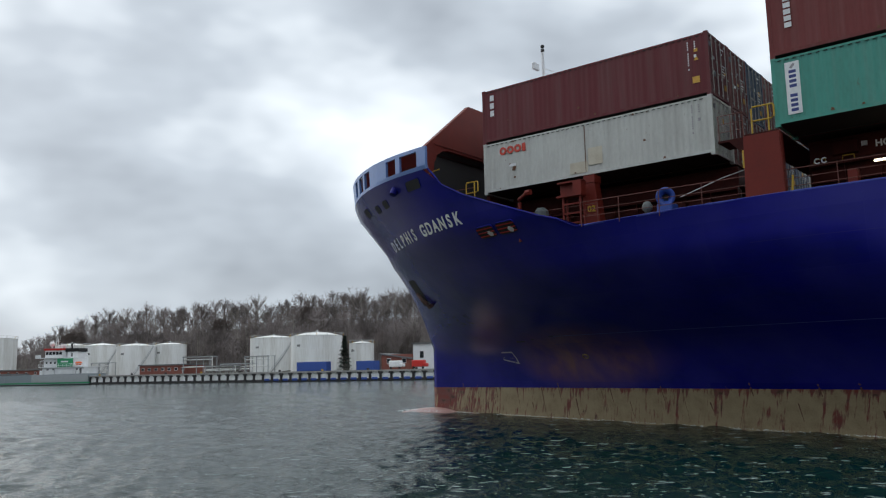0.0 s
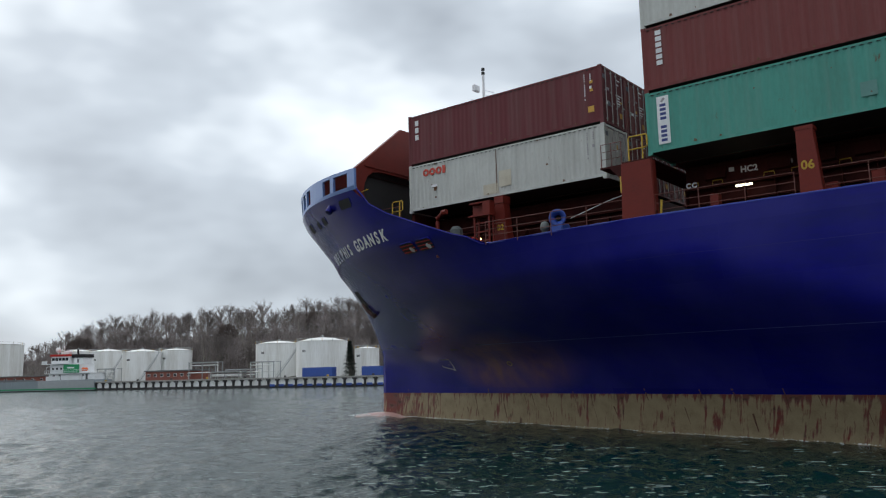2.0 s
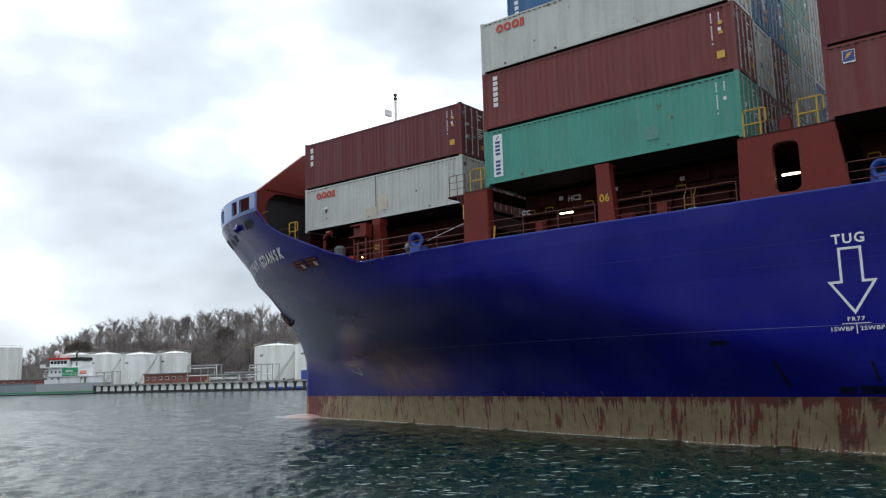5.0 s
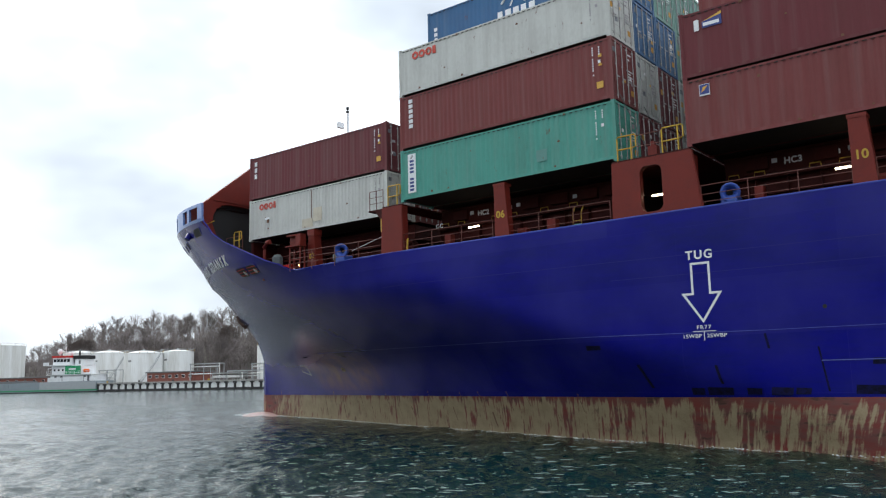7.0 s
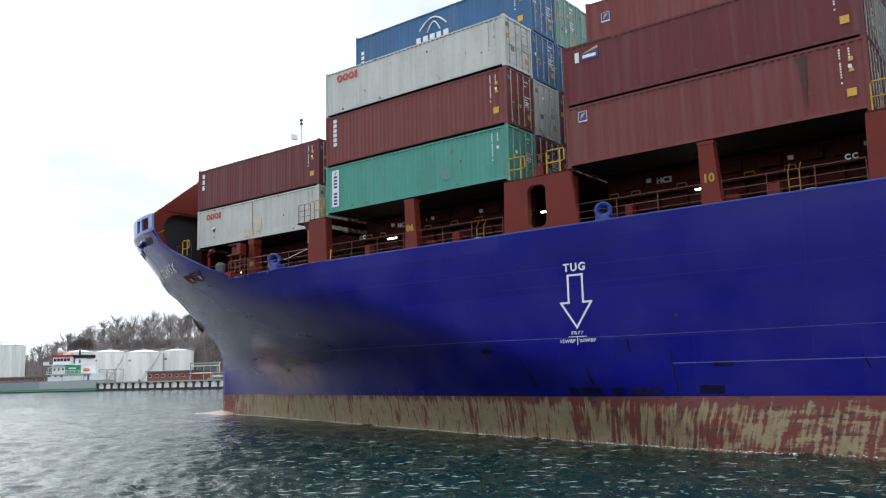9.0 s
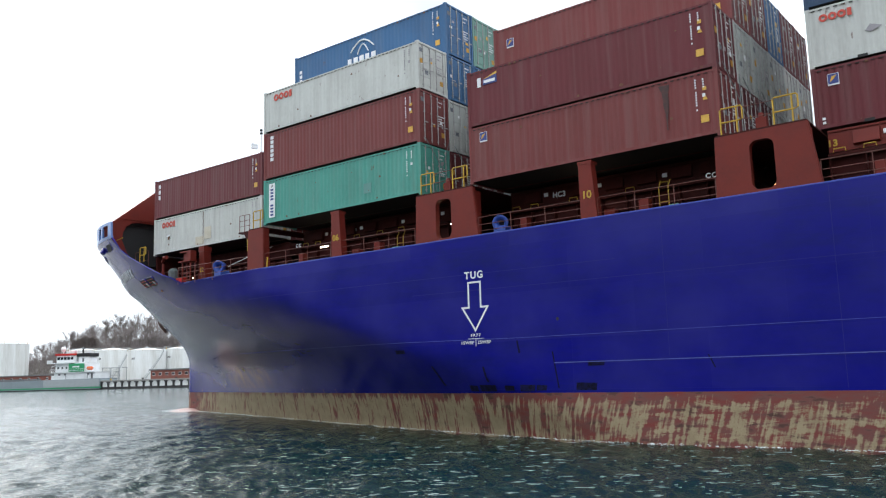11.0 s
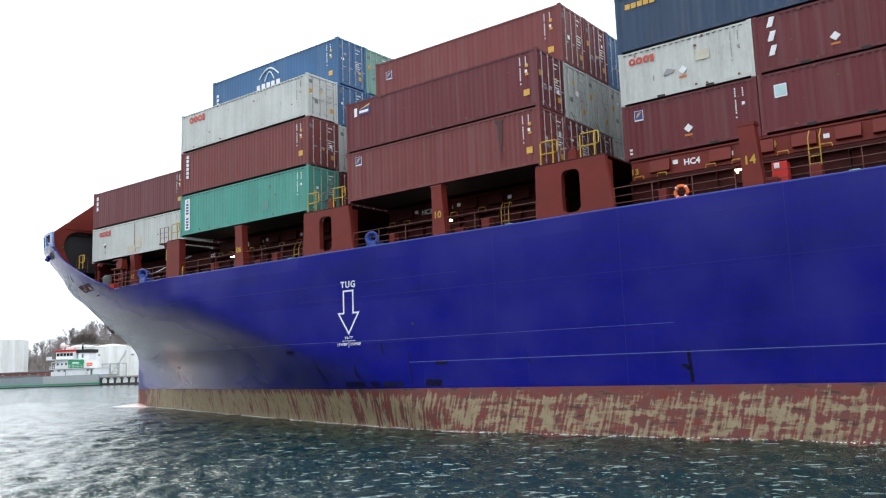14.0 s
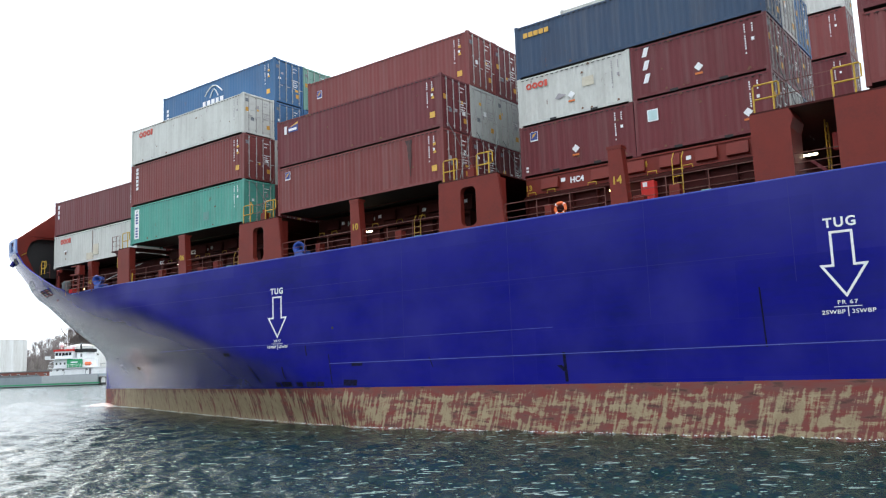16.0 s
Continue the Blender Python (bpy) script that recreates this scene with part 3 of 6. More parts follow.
for r in (1, 2, 3):
    for k, (z, h) in enumerate(tiers4):
        if k < 2:
            for s in range(2):
                col = (("brown", "brown"), ("white", "brown"))[k][s] if r == 1 else random.choice(("brown", "grey", "navy", "sage"))
                marked["bay4", r, k, s] = container(B4 + s * 6.10, P + W * r + 0.12, z, L20, h, col, detail=r == 1)
        else:
            marked["bay4", r, k] = container(B4, P + W * r + 0.12, z, L40, h, ("", "navy", "grey", "blue")[r], detail=r == 1)
container(B4, P + W * 3 + 0.12, 19.78, L40, 2.62, "white", detail=False)
z = 11.95
for col, h in (("brown", 2.7), ("grey", 2.7), ("brown", 3.05 - 0.15), ("dullbrown", 2.9), ("white", 2.75)):
    container(B4, 4.35, z, L40, h, col)
    z += h
# next bay aft
for r in (0, 1):
    for z, h, col in ((12.2, 2.75, "dullbrown"), (14.95, 2.8, "brown"), (17.75, 2.8, "brown")):
        container(37.45, P + W * r, z, L40, h, col, detail=r == 0)


# ---- on the hull ----


def on_hull(x, z, out=0.0):
    """A frame on the port plating: x aft along it, -y outwards, z up along it."""
    p = Vector((x, -breadth(x, z), z))
    ex = (Vector((x + 0.1, -breadth(x + 0.1, z), z)) - p).normalized()
    up = (Vector((x, -breadth(x, z + 0.1), z + 0.1)) - p).normalized()
    ey = up.cross(ex).normalized()
    ez = ex.cross(ey)
    p = p - ey * out
    return Matrix(((ex.x, ey.x, ez.x, p.x), (ex.y, ey.y, ez.y, p.y), (ex.z, ey.z, ez.z, p.z), (0, 0, 0, 1)))


def hull_patch(name, corners, mat, n=8, m=4, out=0.012, label=""):
    """A thin coat on the port plating inside four (x, z) corners, clockwise from the lower forward one."""
    (ax, az), (bx, bz), (cx, cz), (dx, dz) = corners
    bm = bmesh.new()
    g = []
    for i in range(n + 1):
        u, col = i / n, []
        for j in range(m + 1):
            v = j / m
            x = (1 - u) * ((1 - v) * ax + v * bx) + u * ((1 - v) * dx + v * cx)
            z = (1 - u) * ((1 - v) * az + v * bz) + u * ((1 - v) * dz + v * cz)
            col.append(bm.verts.new(on_hull(x, z, out).translation))
        g.append(col)
    for i in range(n):
        for j in range(m):
            bm.faces.new((g[i][j], g[i + 1][j], g[i + 1][j + 1], g[i][j + 1]))
    return part(name, bm, mat, ship, label, smooth=True)


def strip(name, x0, z0, x1, z1, w, mat, n=40, out=0.012):
    return hull_patch(name, ((x0, z0 - w / 2), (x0, z0 + w / 2), (x1, z1 + w / 2), (x1, z1 - w / 2)), mat, n, 1, out)


# light-blue bulwark round the bow, with open windows
def band_top(x):
    return 14.62 + 0.055 * (-26.4 - x)


def make_band():
    bm = bmesh.new()
    holes = ((-36.4, -35.6), (-35.1, -34.15), (-33.8, -32.8), (-30.4, -29.3), (-28.85, -27.2), (-39.2, -38.2))
    xs = sorted({-43.83, -43.8, -43.7, -43.5, -43.2, -42.7, -42.0, -41.1, -40.1, -37.3, -31.6, -26.45, -32.2, *(a for h in holes for a in h)})
    for side in (-1, 1):
        g = []
        for x in xs:
            lo, hi = rail_z(x), band_top(x)
            col = []
            for z in (lo, lo + 0.2, lo + 0.34, hi - 0.34, hi - 0.2, hi):
                xx = max(x, tip(z) + 0.0)
                col.append(bm.verts.new((xx, side * breadth(xx, z), z)))
            g.append(col)
        for i in range(len(xs) - 1):
            for j in range(5):
                if any(a <= xs[i] and xs[i + 1] <= b for a, b in holes) and 1 <= j <= 3:
                    continue
                f = (g[i][j], g[i + 1][j], g[i + 1][j + 1], g[i][j + 1])
                bm.faces.new(f if side < 0 else f[::-1])
    bmesh.ops.remove_doubles(bm, verts=bm.verts, dist=0.01)
    bmesh.ops.recalc_face_normals(bm, faces=bm.faces)
    bmesh.ops.solidify(bm, geom=bm.faces[:], thickness=0.14)
    return bm


part("bulwark", make_band(), M_BAND, ship, "light-blue bow bulwark with window openings")
# cap rail along the sloping sheer
bm = bmesh.new()
xs = [-26.4, -26.1, -25.7, -25.0, -24.3, -23.2, -22.2, -20.9, -19.6, -18.7, -17.9, -17.4]
tube(bm, [(x, -breadth(x, rail_z(x)) + 0.02, rail_z(x)) for x in xs], 0.06, 6)
part("cap_rail", bm, M_BLUE, ship)
bm = bmesh.new()
tube(bm, [(x, -BEAM + 0.04, 9.28) for x in (-8, 40, 85)], 0.05, 8)
tube(bm, [(x, -breadth(x, 9.3) + 0.04, 9.28) for x in (-17.4, -14, -11, -8)], 0.05, 8)
part("gunwale", bm, material("dull_blue_edge_paint", (0.03, 0.05, 0.30), 0.6), ship)

# whaleback roof and transverse breakwater
bm = bmesh.new()
top = [(x, breadth(x, 14.4) - 0.16) for x in (-43.3, -42.6, -41.5, -39.5, -37, -34, -31, -29, -27)]
l = [bm.verts.new((x, -max(b, 0.1), band_top(x) - 0.1)) for x, b in top]
r = [bm.verts.new((x, max(b, 0.1), band_top(x) - 0.1)) for x, b in top]
for i in range(len(top) - 1):
    bm.faces.new((l[i], l[i + 1], r[i + 1], r[i]))
bmesh.ops.solidify(bm, geom=bm.faces[:], thickness=0.1)
part("whaleback", bm, M_RED, ship)


def yz_plate(bm, outline, x0, x1):
    a = [bm.verts.new((x0, y, z)) for y, z in outline]
    b = [bm.verts.new((x1, y, z)) for y, z in outline]
    bm.faces.new(a), bm.faces.new(b[::-1])
    for i in range(len(a)):
        j = (i + 1) % len(a)
        bm.faces.new((a[i], b[i], b[j], a[j]))
    return bm


bm = bmesh.new()
edge = [(0.1 - breadth(-26.9, z), z) for z in (11.3, 12.0, 12.7, 13.4, 14.0, 14.6)]
yz_plate(bm, edge + [(-11.0, 17.86), (11.0, 17.86), (13.9, 15.3), (13.9, 14.86), (-12.95, 14.86), (-13.5, 14.74), (-13.95, 14.45), (-14.2, 14.0)] + [(0.85 - breadth(-26.9, z), z) for z in (13.4, 12.7, 12.0, 11.3)], -26.98, -26.75)
part("breakwater", bm, M_RED, ship, "tall oxide-red breakwater wall")
bm = boxes((-26.75, -14.2, 15.0, -26.70, 14.2, 15.05))
part("stiffener", bm, M_RED, ship)
# added black sheet that paints the opening under the breakwater as deep shade
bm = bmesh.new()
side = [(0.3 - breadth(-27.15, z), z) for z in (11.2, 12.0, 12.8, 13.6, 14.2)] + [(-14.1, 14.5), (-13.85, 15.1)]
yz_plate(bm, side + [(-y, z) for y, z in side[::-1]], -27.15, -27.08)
part("forecastle_bulkhead", bm, M_BLACK, ship, "black sheet added for the shade behind the breakwater")
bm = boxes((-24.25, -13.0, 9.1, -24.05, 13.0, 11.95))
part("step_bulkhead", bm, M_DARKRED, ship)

# the ship's name, letter by letter
name_words = "DELPHIS GDANSK"
for i, ch in enumerate(name_words):
    if ch == " ":
        continue
    adv = {"I": 0.55, " ": 0.75}
    run = [adv.get(q, 1.0) for q in name_words]
    u = (sum(run[:i]) + run[i] / 2 - 0.5) / (sum(run) - 1.0)
    x = -33.7 + (-25.15 + 33.7) * u
    m = on_hull(x, 10.36 + 0.08 * u, 0.03)
    lettering("name_letter", ch, 0.96, M_WHITE, ship, m, "white painted letter" if i == 0 else "", 1.0, 0.03, 0.92)


def hull_opening(x, z, w, h, skew, bars=0):
    """A framed opening in the plating: black plate for its inner shade, rim and guard bars."""
    m = on_hull(x, z, 0.0)
    bm = bmesh.new()
    hole = ring_outline(-w / 2, -h / 2, w / 2, h / 2, min(w, h) * 0.25, 3)
    hole = [(a + skew * b, b) for a, b in hole]
    rim = [(a * 1.05 + skew * b * 0.05, b * 1.08) for a, b in hole]
    pierced(bm, rim, hole, -0.022, 0.06)
    o = part("fairlead", bm, M_BLUE, ship, "rimmed mooring opening in the bow plating")
    o.matrix_local = m
    bm = bmesh.new()
    prism(bm, hole, -0.016, 0.0)
    part("recess", bm, M_BLACK, o)
    for k in range(bars):
        b0 = -h / 2 + h * (k + 0.6) / (bars + 0.2)
        bm = bmesh.new()
        box(bm, -w / 2 + skew * b0 + 0.02, -0.03, b0 - 0.03, w / 2 + skew * b0 - 0.02, -0.0165, b0 + 0.03)
        part("guard_bar", bm, M_FIRE, o)
    return o


hull_opening(-28.0, 12.9, 1.4, 0.55, 0.2)
hull_opening(-31.7, 12.62, 0.8, 0.5, 0.1)
hull_opening(-33.05, 12.62, 0.8, 0.5, 0.1)
hull_opening(-35.2, 12.85, 1.3, 0.6, 0.15)
for x in (-23.4, -21.9):
    o = hull_opening(x, 9.8, 1.3, 0.74, 0.2, 3)
    bm = bmesh.new()
    lathe(bm, [(0.02, -0.16), (0.13, -0.12), (0.17, 0.0), (0.12, 0.12), (0.02, 0.15)], 10)
    b = part("bollard", bm, M_WHITE, o)
    b.matrix_local = pose(0.22, -0.02, -0.12) @ Matrix.Diagonal((1.2, 0.12, 1.2, 1))
bm = bmesh.new()
tube(bm, [(0, 0.25, 0.15), (0, 0.0, 0.05), (0.05, -0.28, -0.12)], 0.2, 12)
o = part("mooring_pipe", bm, M_BLUE, ship)
o.matrix_local = on_hull(-29.95, 12.98)

# anchor pocket, its shade a flat black coat; marks and scuffs
hull_patch("anchor_recess", ((-36.2, 7.35), (-36.1, 8.95), (-34.5, 8.85), (-34.7, 7.5)), M_BLACK, 8, 6, 0.015, "black coat for the shade inside the anchor pocket")
bm = bmesh.new()
tube(bm, [(-0.5, 0, 0.5), (0, -0.12, 0.0), (0.35, -0.1, -0.5)], 0.13, 8)
box(bm, 0.0, -0.2, -0.75, 0.75, 0.05, -0.5)
o = part("anchor", bm, material("rusty_anchor_iron", (0.07, 0.045, 0.04), 0.8, 0, RUST, 3, 0.8), ship)
o.matrix_local = on_hull(-35.0, 7.75, 0.05)
for a in (((-30.3, 3.6), (-29.75, 3.95), (-29.68, 3.95), (-30.23, 3.6)), ((-30.2, 3.98), (-30.2, 4.06), (-29.0, 4.04), (-29.0, 3.96)), ((-30.25, 3.52), (-30.25, 3.60), (-28.75, 3.34), (-28.75, 3.26)), ((-28.8, 3.26), (-29.1, 4.0), (-29.0, 4.0), (-28.68, 3.26)), ((-29.85, 3.68), (-29.85, 3.76), (-29.2, 3.72), (-29.2, 3.64))):
    hull_patch("bulb_mark", a, M_GREYMARK, 5, 2)
bm = bmesh.new()
tube(bm, [(0.24 * math.cos(a * 0.524), -0.02, 0.14 * math.sin(a * 0.524)) for a in range(12)], 0.035, 5, True)
o = part("thruster_mark", bm, material("faded_yellow_paint", (0.22, 0.14, 0.05), 0.7), ship)
o.matrix_local = on_hull(-22.5, 3.6)
strip("load_line", -24.0, 4.75, 9.0, 4.42, 0.022, M_LINE, 60)
strip("load_line", 9.0, 4.42, 24.5, 4.42, 0.018, M_LINE, 12)
strip("water_line", 10.9, 3.27, 70.0, 3.3, 0.035, M_LINE, 30)
M_SEAM = material("hull_plate_seam", (0.014, 0.015, 0.17), 0.5, spec=0.2)
strip("plate_seam", 3.0, 6.75, 34.0, 6.6, 0.02, M_SEAM, 20)
strip("plate_seam", -10.0, 7.6, 14.0, 7.45, 0.02, M_SEAM, 20)
for x, z0, z1 in ((16.1, 3.4, 9.1), (22.4, 2.1, 9.2), (34.6, 5.5, 9.2), (29.0, 4.5, 9.2)):
    hull_patch("plate_seam", ((x - 0.01, z0), (x - 0.01, z1), (x + 0.01, z1), (x + 0.01, z0)), M_SEAM, 1, 6)
M_SCUFF = material("black_tug_scuff", (0.004, 0.004, 0.014), 0.8, 0, (0.008, 0.009, 0.08), 5, 0.9, spec=0.12)
for x0, z0, x1, z1, w in ((3.75, 3.3, 4.0, 2.35, 0.3), (7.1, 3.2, 7.2, 2.5, 0.22), (9.0, 4.3, 9.05, 3.75, 0.18), (10.8, 3.75, 11.0, 2.2, 0.13), (33.25, 5.4, 33.3, 3.2, 0.12), (24.9, 3.35, 24.9, 2.1, 0.3), (24.6, 2.8, 24.75, 2.55, 0.5), (17.6, 3.4, 17.8, 2.9, 0.12)):
    hull_patch("scuff", ((x0, z0), (x0 + w * 0.5, z0), (x1 + w * 0.8, z1), (x1 + w * 0.3, z1)), M_SCUFF, 3, 4, 0.01)
for x0, x1, z0, z1 in ((5.9, 6.5, 2.08, 2.36), (6.6, 7.7, 2.08, 2.38), (8.2, 8.8, 2.1, 2.34), (9.1, 9.9, 2.08, 2.36), (9.95, 10.5, 2.1, 2.34), (11.9, 12.9, 2.1, 2.42), (12.5, 13.3, 3.1, 3.32), (1.5, 2.3, 3.95, 4.15), (-27.8, -26.9, 4.55, 4.64), (-26.2, -25.9, 4.62, 4.7), (-24.4, -23.4, 4.74, 4.79)):
    hull_patch("scuff", ((x0, z0), (x0 + 0.03, z1), (x1, z1 - 0.02), (x1 - 0.05, z0)), M_SCUFF, 4, 2, 0.01)
M_WEEP = material("rust_weep", (0.12, 0.05, 0.03), 0.8, 0, (0.07, 0.03, 0.02), 6, 0.7)
rng = random.Random(5)
for k in range(26):
    x = -37 + k * 1.45 + rng.uniform(-0.5, 0.5)
    zt, ln = paint_z(x) + rng.uniform(-0.05, 0.3) - (0.0 if k % 3 else 0.9), rng.uniform(0.4, 1.5)
    w = rng.uniform(0.03, 0.10)
    hull_patch("rust_streak", ((x + 0.12, max(zt - ln, 0.05)), (x, zt), (x + w, zt), (x + 0.12 + w * 0.4, max(zt - ln, 0.05))), M_WEEP, 1, 4, 0.008)
bm = bmesh.new()
lathe(bm, [(0.075, -0.02), (0.075, 0.0)], 12)
o = part("overboard_port", bm, M_BLACK, ship)
o.matrix_local = on_hull(11.16, 5.14) @ pose(0, -0.01, 0, 90)


def tug_mark(x, frame_words, tank_words):
    """Push-point arrow with its frame number."""
    lettering("tug_word", "TUG", 0.47, M_WHITE, ship, on_hull(x, 7.29, 0.012), "white stencilled push mark", 1.22, 0.012, 1.0)
    w = 0.085
    outer = [(-0.385, 7.15), (0.385, 7.15), (0.385, 5.98), (0.80, 5.98), (0.0, 4.8), (-0.80, 5.98), (-0.385, 5.98)]
    inner = [(-0.385 + w, 7.15 - w), (0.385 - w, 7.15 - w), (0.385 - w, 5.98 - w), (0.80 - 1.9 * w, 5.98 - w), (0.0, 4.8 + 1.75 * w), (-0.80 + 1.9 * w, 5.98 - w), (-0.385 + w, 5.98 - w)]
    bm = bmesh.new()
    pierced(bm, outer, inner, -0.012, 0.02)
    o = part("push_arrow", bm, M_WHITE, ship)
    o.matrix_local = pose(x, -BEAM, 0)
    lettering("frame_number", frame_words, 0.2, M_WHITE, ship, on_hull(x, 4.58, 0.012), "", 1.25, 0.002, 1.15)
    bm = boxes((x - 0.45, -BEAM - 0.012, 4.48, x + 0.45, -BEAM + 0.02, 4.505), (x - 0.014, -BEAM - 0.012, 4.14, x + 0.014, -BEAM + 0.02, 4.48))
    part("tank_divider", bm, M_WHITE, ship)
    for s, wd in zip((-0.48, 0.48), tank_words):
        lettering("tank_name", wd, 0.2, M_WHITE, ship, on_hull(x + s, 4.25, 0.012), "", 1.12, 0.002, 1.15)


tug_mark(6.80, "FR77", ("1SWBP", "2SWBP"))
tug_mark(36.2, "FR 67", ("2SWBP", "3SWBP"))

# bulbous bow just breaking the surface
bm = bmesh.new()
bmesh.ops.create_uvsphere(bm, u_segments=28, v_segments=16, radius=1.0)
o = part("bulbous_bow", bm, M_BULB, ship, "pinkish bulb awash under the stem", smooth=True)
o.matrix_local = pose(-38.4, 0, -1.62) @ Matrix.Diagonal((5.4, 2.4, 1.9, 1))


# ---- on deck ----


def railing(x0, x1, y, z, heights, mat, step=1.7, name="railing", r=0.015):
    """Horizontal rails and stanchions between two stations."""
    bm = bmesh.new()
    tube(bm, [(x0, y, z + heights[-1]), (x1, y, z + heights[-1])], r * 1.2, 6)
    top = part(name, bm, mat, ship)
    for h in heights[:-1]:
        bm = bmesh.new()
        tube(bm, [(x0, y, z + h), (x1, y, z + h)], r, 6)
        part("rail", bm, mat, top)
    n = max(1, round((x1 - x0) / step))
    for i in range(n + 1):
        x = x0 + (x1 - x0) * i / n
        bm = bmesh.new()
        box(bm, x - r, y - r, z, x + r, y + r, z + heights[-1])
        part("stanchion", bm, mat, top)
    return top


M_PIPEGREY = material("dull_grey_vent_paint", (0.16, 0.18, 0.18), 0.6, 0, (0.08, 0.09, 0.09), 5, 0.7)
M_RAIL = material("weathered_red_rail_paint", (0.13, 0.03, 0.022), 0.6, 0, (0.2, 0.11, 0.09), 4, 0.6)
GAPS = ((-17.2, -9.95), (-8.55, -3.05), (-2.3, 3.0), (6.95, 12.4), (13.2, 18.3), (22.15, 27.2), (28.15, 33.4))
for a, b in GAPS:
    railing(a, b, -15.85, 9.12, (0.42, 0.72, 1.08), M_RAIL)
railing(-22.6, -17.4, -13.9, 9.5, (0.5, 1.0), M_RAIL)


def gate(x, y, z, w):
    """A yellow tubular safety gate."""
    bm = bmesh.new()
    tube(bm, [(x, y, z), (x, y, z + 1.0), (x + 0.05, y, z + 1.06), (x + w - 0.05, y, z + 1.06), (x + w, y, z + 1.0), (x + w, y, z + 0.55), (x + w - 0.15, y, z + 0.5), (x, y, z + 0.5)], 0.035, 8)
    tube(bm, [(x + w - 0.22, y, z), (x + w - 0.22, y, z + 1.06)], 0.035, 8)
    return part("safety_gate", bm, M_YELLOW, ship, "yellow tubular safety gate")


def lashing_bridge(x0, x1, x1b, hole, width=True):
    """An oxide-red side frame with a rounded doorway, and its platform across the ship."""
    y0 = -15.98
    out = [(x1, 11.73), (x0, 11.73), (x0 - 0.08, 9.1), (x1b, 9.1)]
    bm = bmesh.new()
    if hole:
        hx0, hx1, hz0, hz1 = hole
        inner = ring_outline(hx0, hz0, hx1, hz1, 0.28, 4)
        outer = []
        for a, b in inner:
            cx, cz = (hx0 + hx1) / 2, (hz0 + hz1) / 2
            best = None
            for (ax, az), (bx, bz) in zip(out, out[1:] + out[:1]):
                d = (a - cx) * (bz - az) - (b - cz) * (bx - ax)
                if abs(d) < 1e-9:
                    continue
                k = ((ax - cx) * (bz - az) - (az - cz) * (bx - ax)) / d
                if k > 0 and (best is None or k < best):
                    best = k
            outer.append((cx + (a - cx) * best, cz + (b - cz) * best))
        # move the four nearest points onto the true corners
        for c in out:
            i = min(range(len(outer)), key=lambda q: (outer[q][0] - c[0]) ** 2 + (outer[q][1] - c[1]) ** 2)
            outer[i] = c
        pierced(bm, outer, inner, y0, y0 + 0.3)
    else:
        prism(bm, out, y0, y0 + 0.5)
    f = part("lashing_bridge", bm, M_RED, ship, "oxide-red lashing bridge frame with rounded doorway" if hole else "oxide-red lashing bridge frame")
    for xa in (x0 + 0.02, x1 - 0.3) if hole else ():
        part("web_plate", boxes((xa, y0 + 0.3, 9.1, xa + 0.28, -15.2, 11.6)), M_RED, f)
    bm = boxes((x0 + 0.03, y0 + 0.02, 11.733, x1 - 0.03, 13.0, 11.80))
    part("walkway", bm, M_DARKRED, f)
    bm = bmesh.new()
    tube(bm, [(x1 + 0.01, y0 + 0.05, 11.75), (x1b + 0.01, y0 + 0.05, 9.2)], 0.03, 6)
    part("edge_bar", bm, M_RED, f)
    return f


f1 = lashing_bridge(-9.93, -8.6, -8.55, None)
f2 = lashing_bridge(3.23, 6.68, 7.02, (4.47, 5.42, 9.45, 11.38))
f3 = lashing_bridge(18.43, 21.85, 22.2, (19.72, 20.62, 9.45, 11.35))
for x0, x1 in ((3.23, 6.68), (18.43, 21.85)):
    gate(x0 + 0.25, -15.85, 11.8, 0.85)
    gate(x0 + 2.25, -15.85, 11.8, 0.9)
    bm = bmesh.new()
    for h in (0.5, 0.98):
        tube(bm, [(x0 + 1.1, -15.85, 11.8 + h), (x0 + 2.25, -15.85, 11.8 + h)], 0.018, 6)
    part("chain_rail", bm, M_RAIL, ship)
    bm = boxes((x0 + 1.5, -15.6, 11.8, x0 + 1.9, -15.3, 12.3), (x0 + 1.62, -15.55, 12.3, x0 + 1.78, -15.35, 12.5))
    part("lashing_post", bm, M_RED, ship)
# aft-most frame in view: two piers, a beam and an open bay between
for x0, x1 in ((33.42, 34.85), (36.4, 38.2)):
    bm = bmesh.new()
    prism(bm, [(x0, 9.1), (x0, 11.93), (x1, 11.93), (x1 + (0.0 if x0 > 35 else 0.12), 11.6), (x1, 11.2), (x1, 9.1)], -15.98, -14.4)
    part("bridge_pier", bm, M_RED, ship)
bm = boxes((33.42, -15.9, 11.94, 38.2, 13.0, 12.02))
part("walkway", bm, M_DARKRED, ship)
gate(33.6, -15.85, 12.02, 0.95)
gate(36.4, -15.85, 12.02, 0.95)
bm = bmesh.new()
for h in (0.5, 1.0):
    tube(bm, [(34.55, -15.85, 12.02 + h), (36.4, -15.85, 12.02 + h)], 0.016, 6)
part("chain_rail", bm, M_RAIL, ship)
railing(34.85, 36.4, -15.85, 9.12, (0.42, 0.72, 1.08), M_RAIL)
bm = bmesh.new()
for y in (-13.4, -12.9):
    tube(bm, [(35.5, y, 9.1), (35.5, y, 11.9)], 0.035, 6)
for k in range(9):
    tube(bm, [(35.5, -13.4, 9.3 + k * 0.3), (35.5, -12.9, 9.3 + k * 0.3)], 0.02, 6)
part("ladder", bm, M_YELLOW, ship, "yellow ladder")
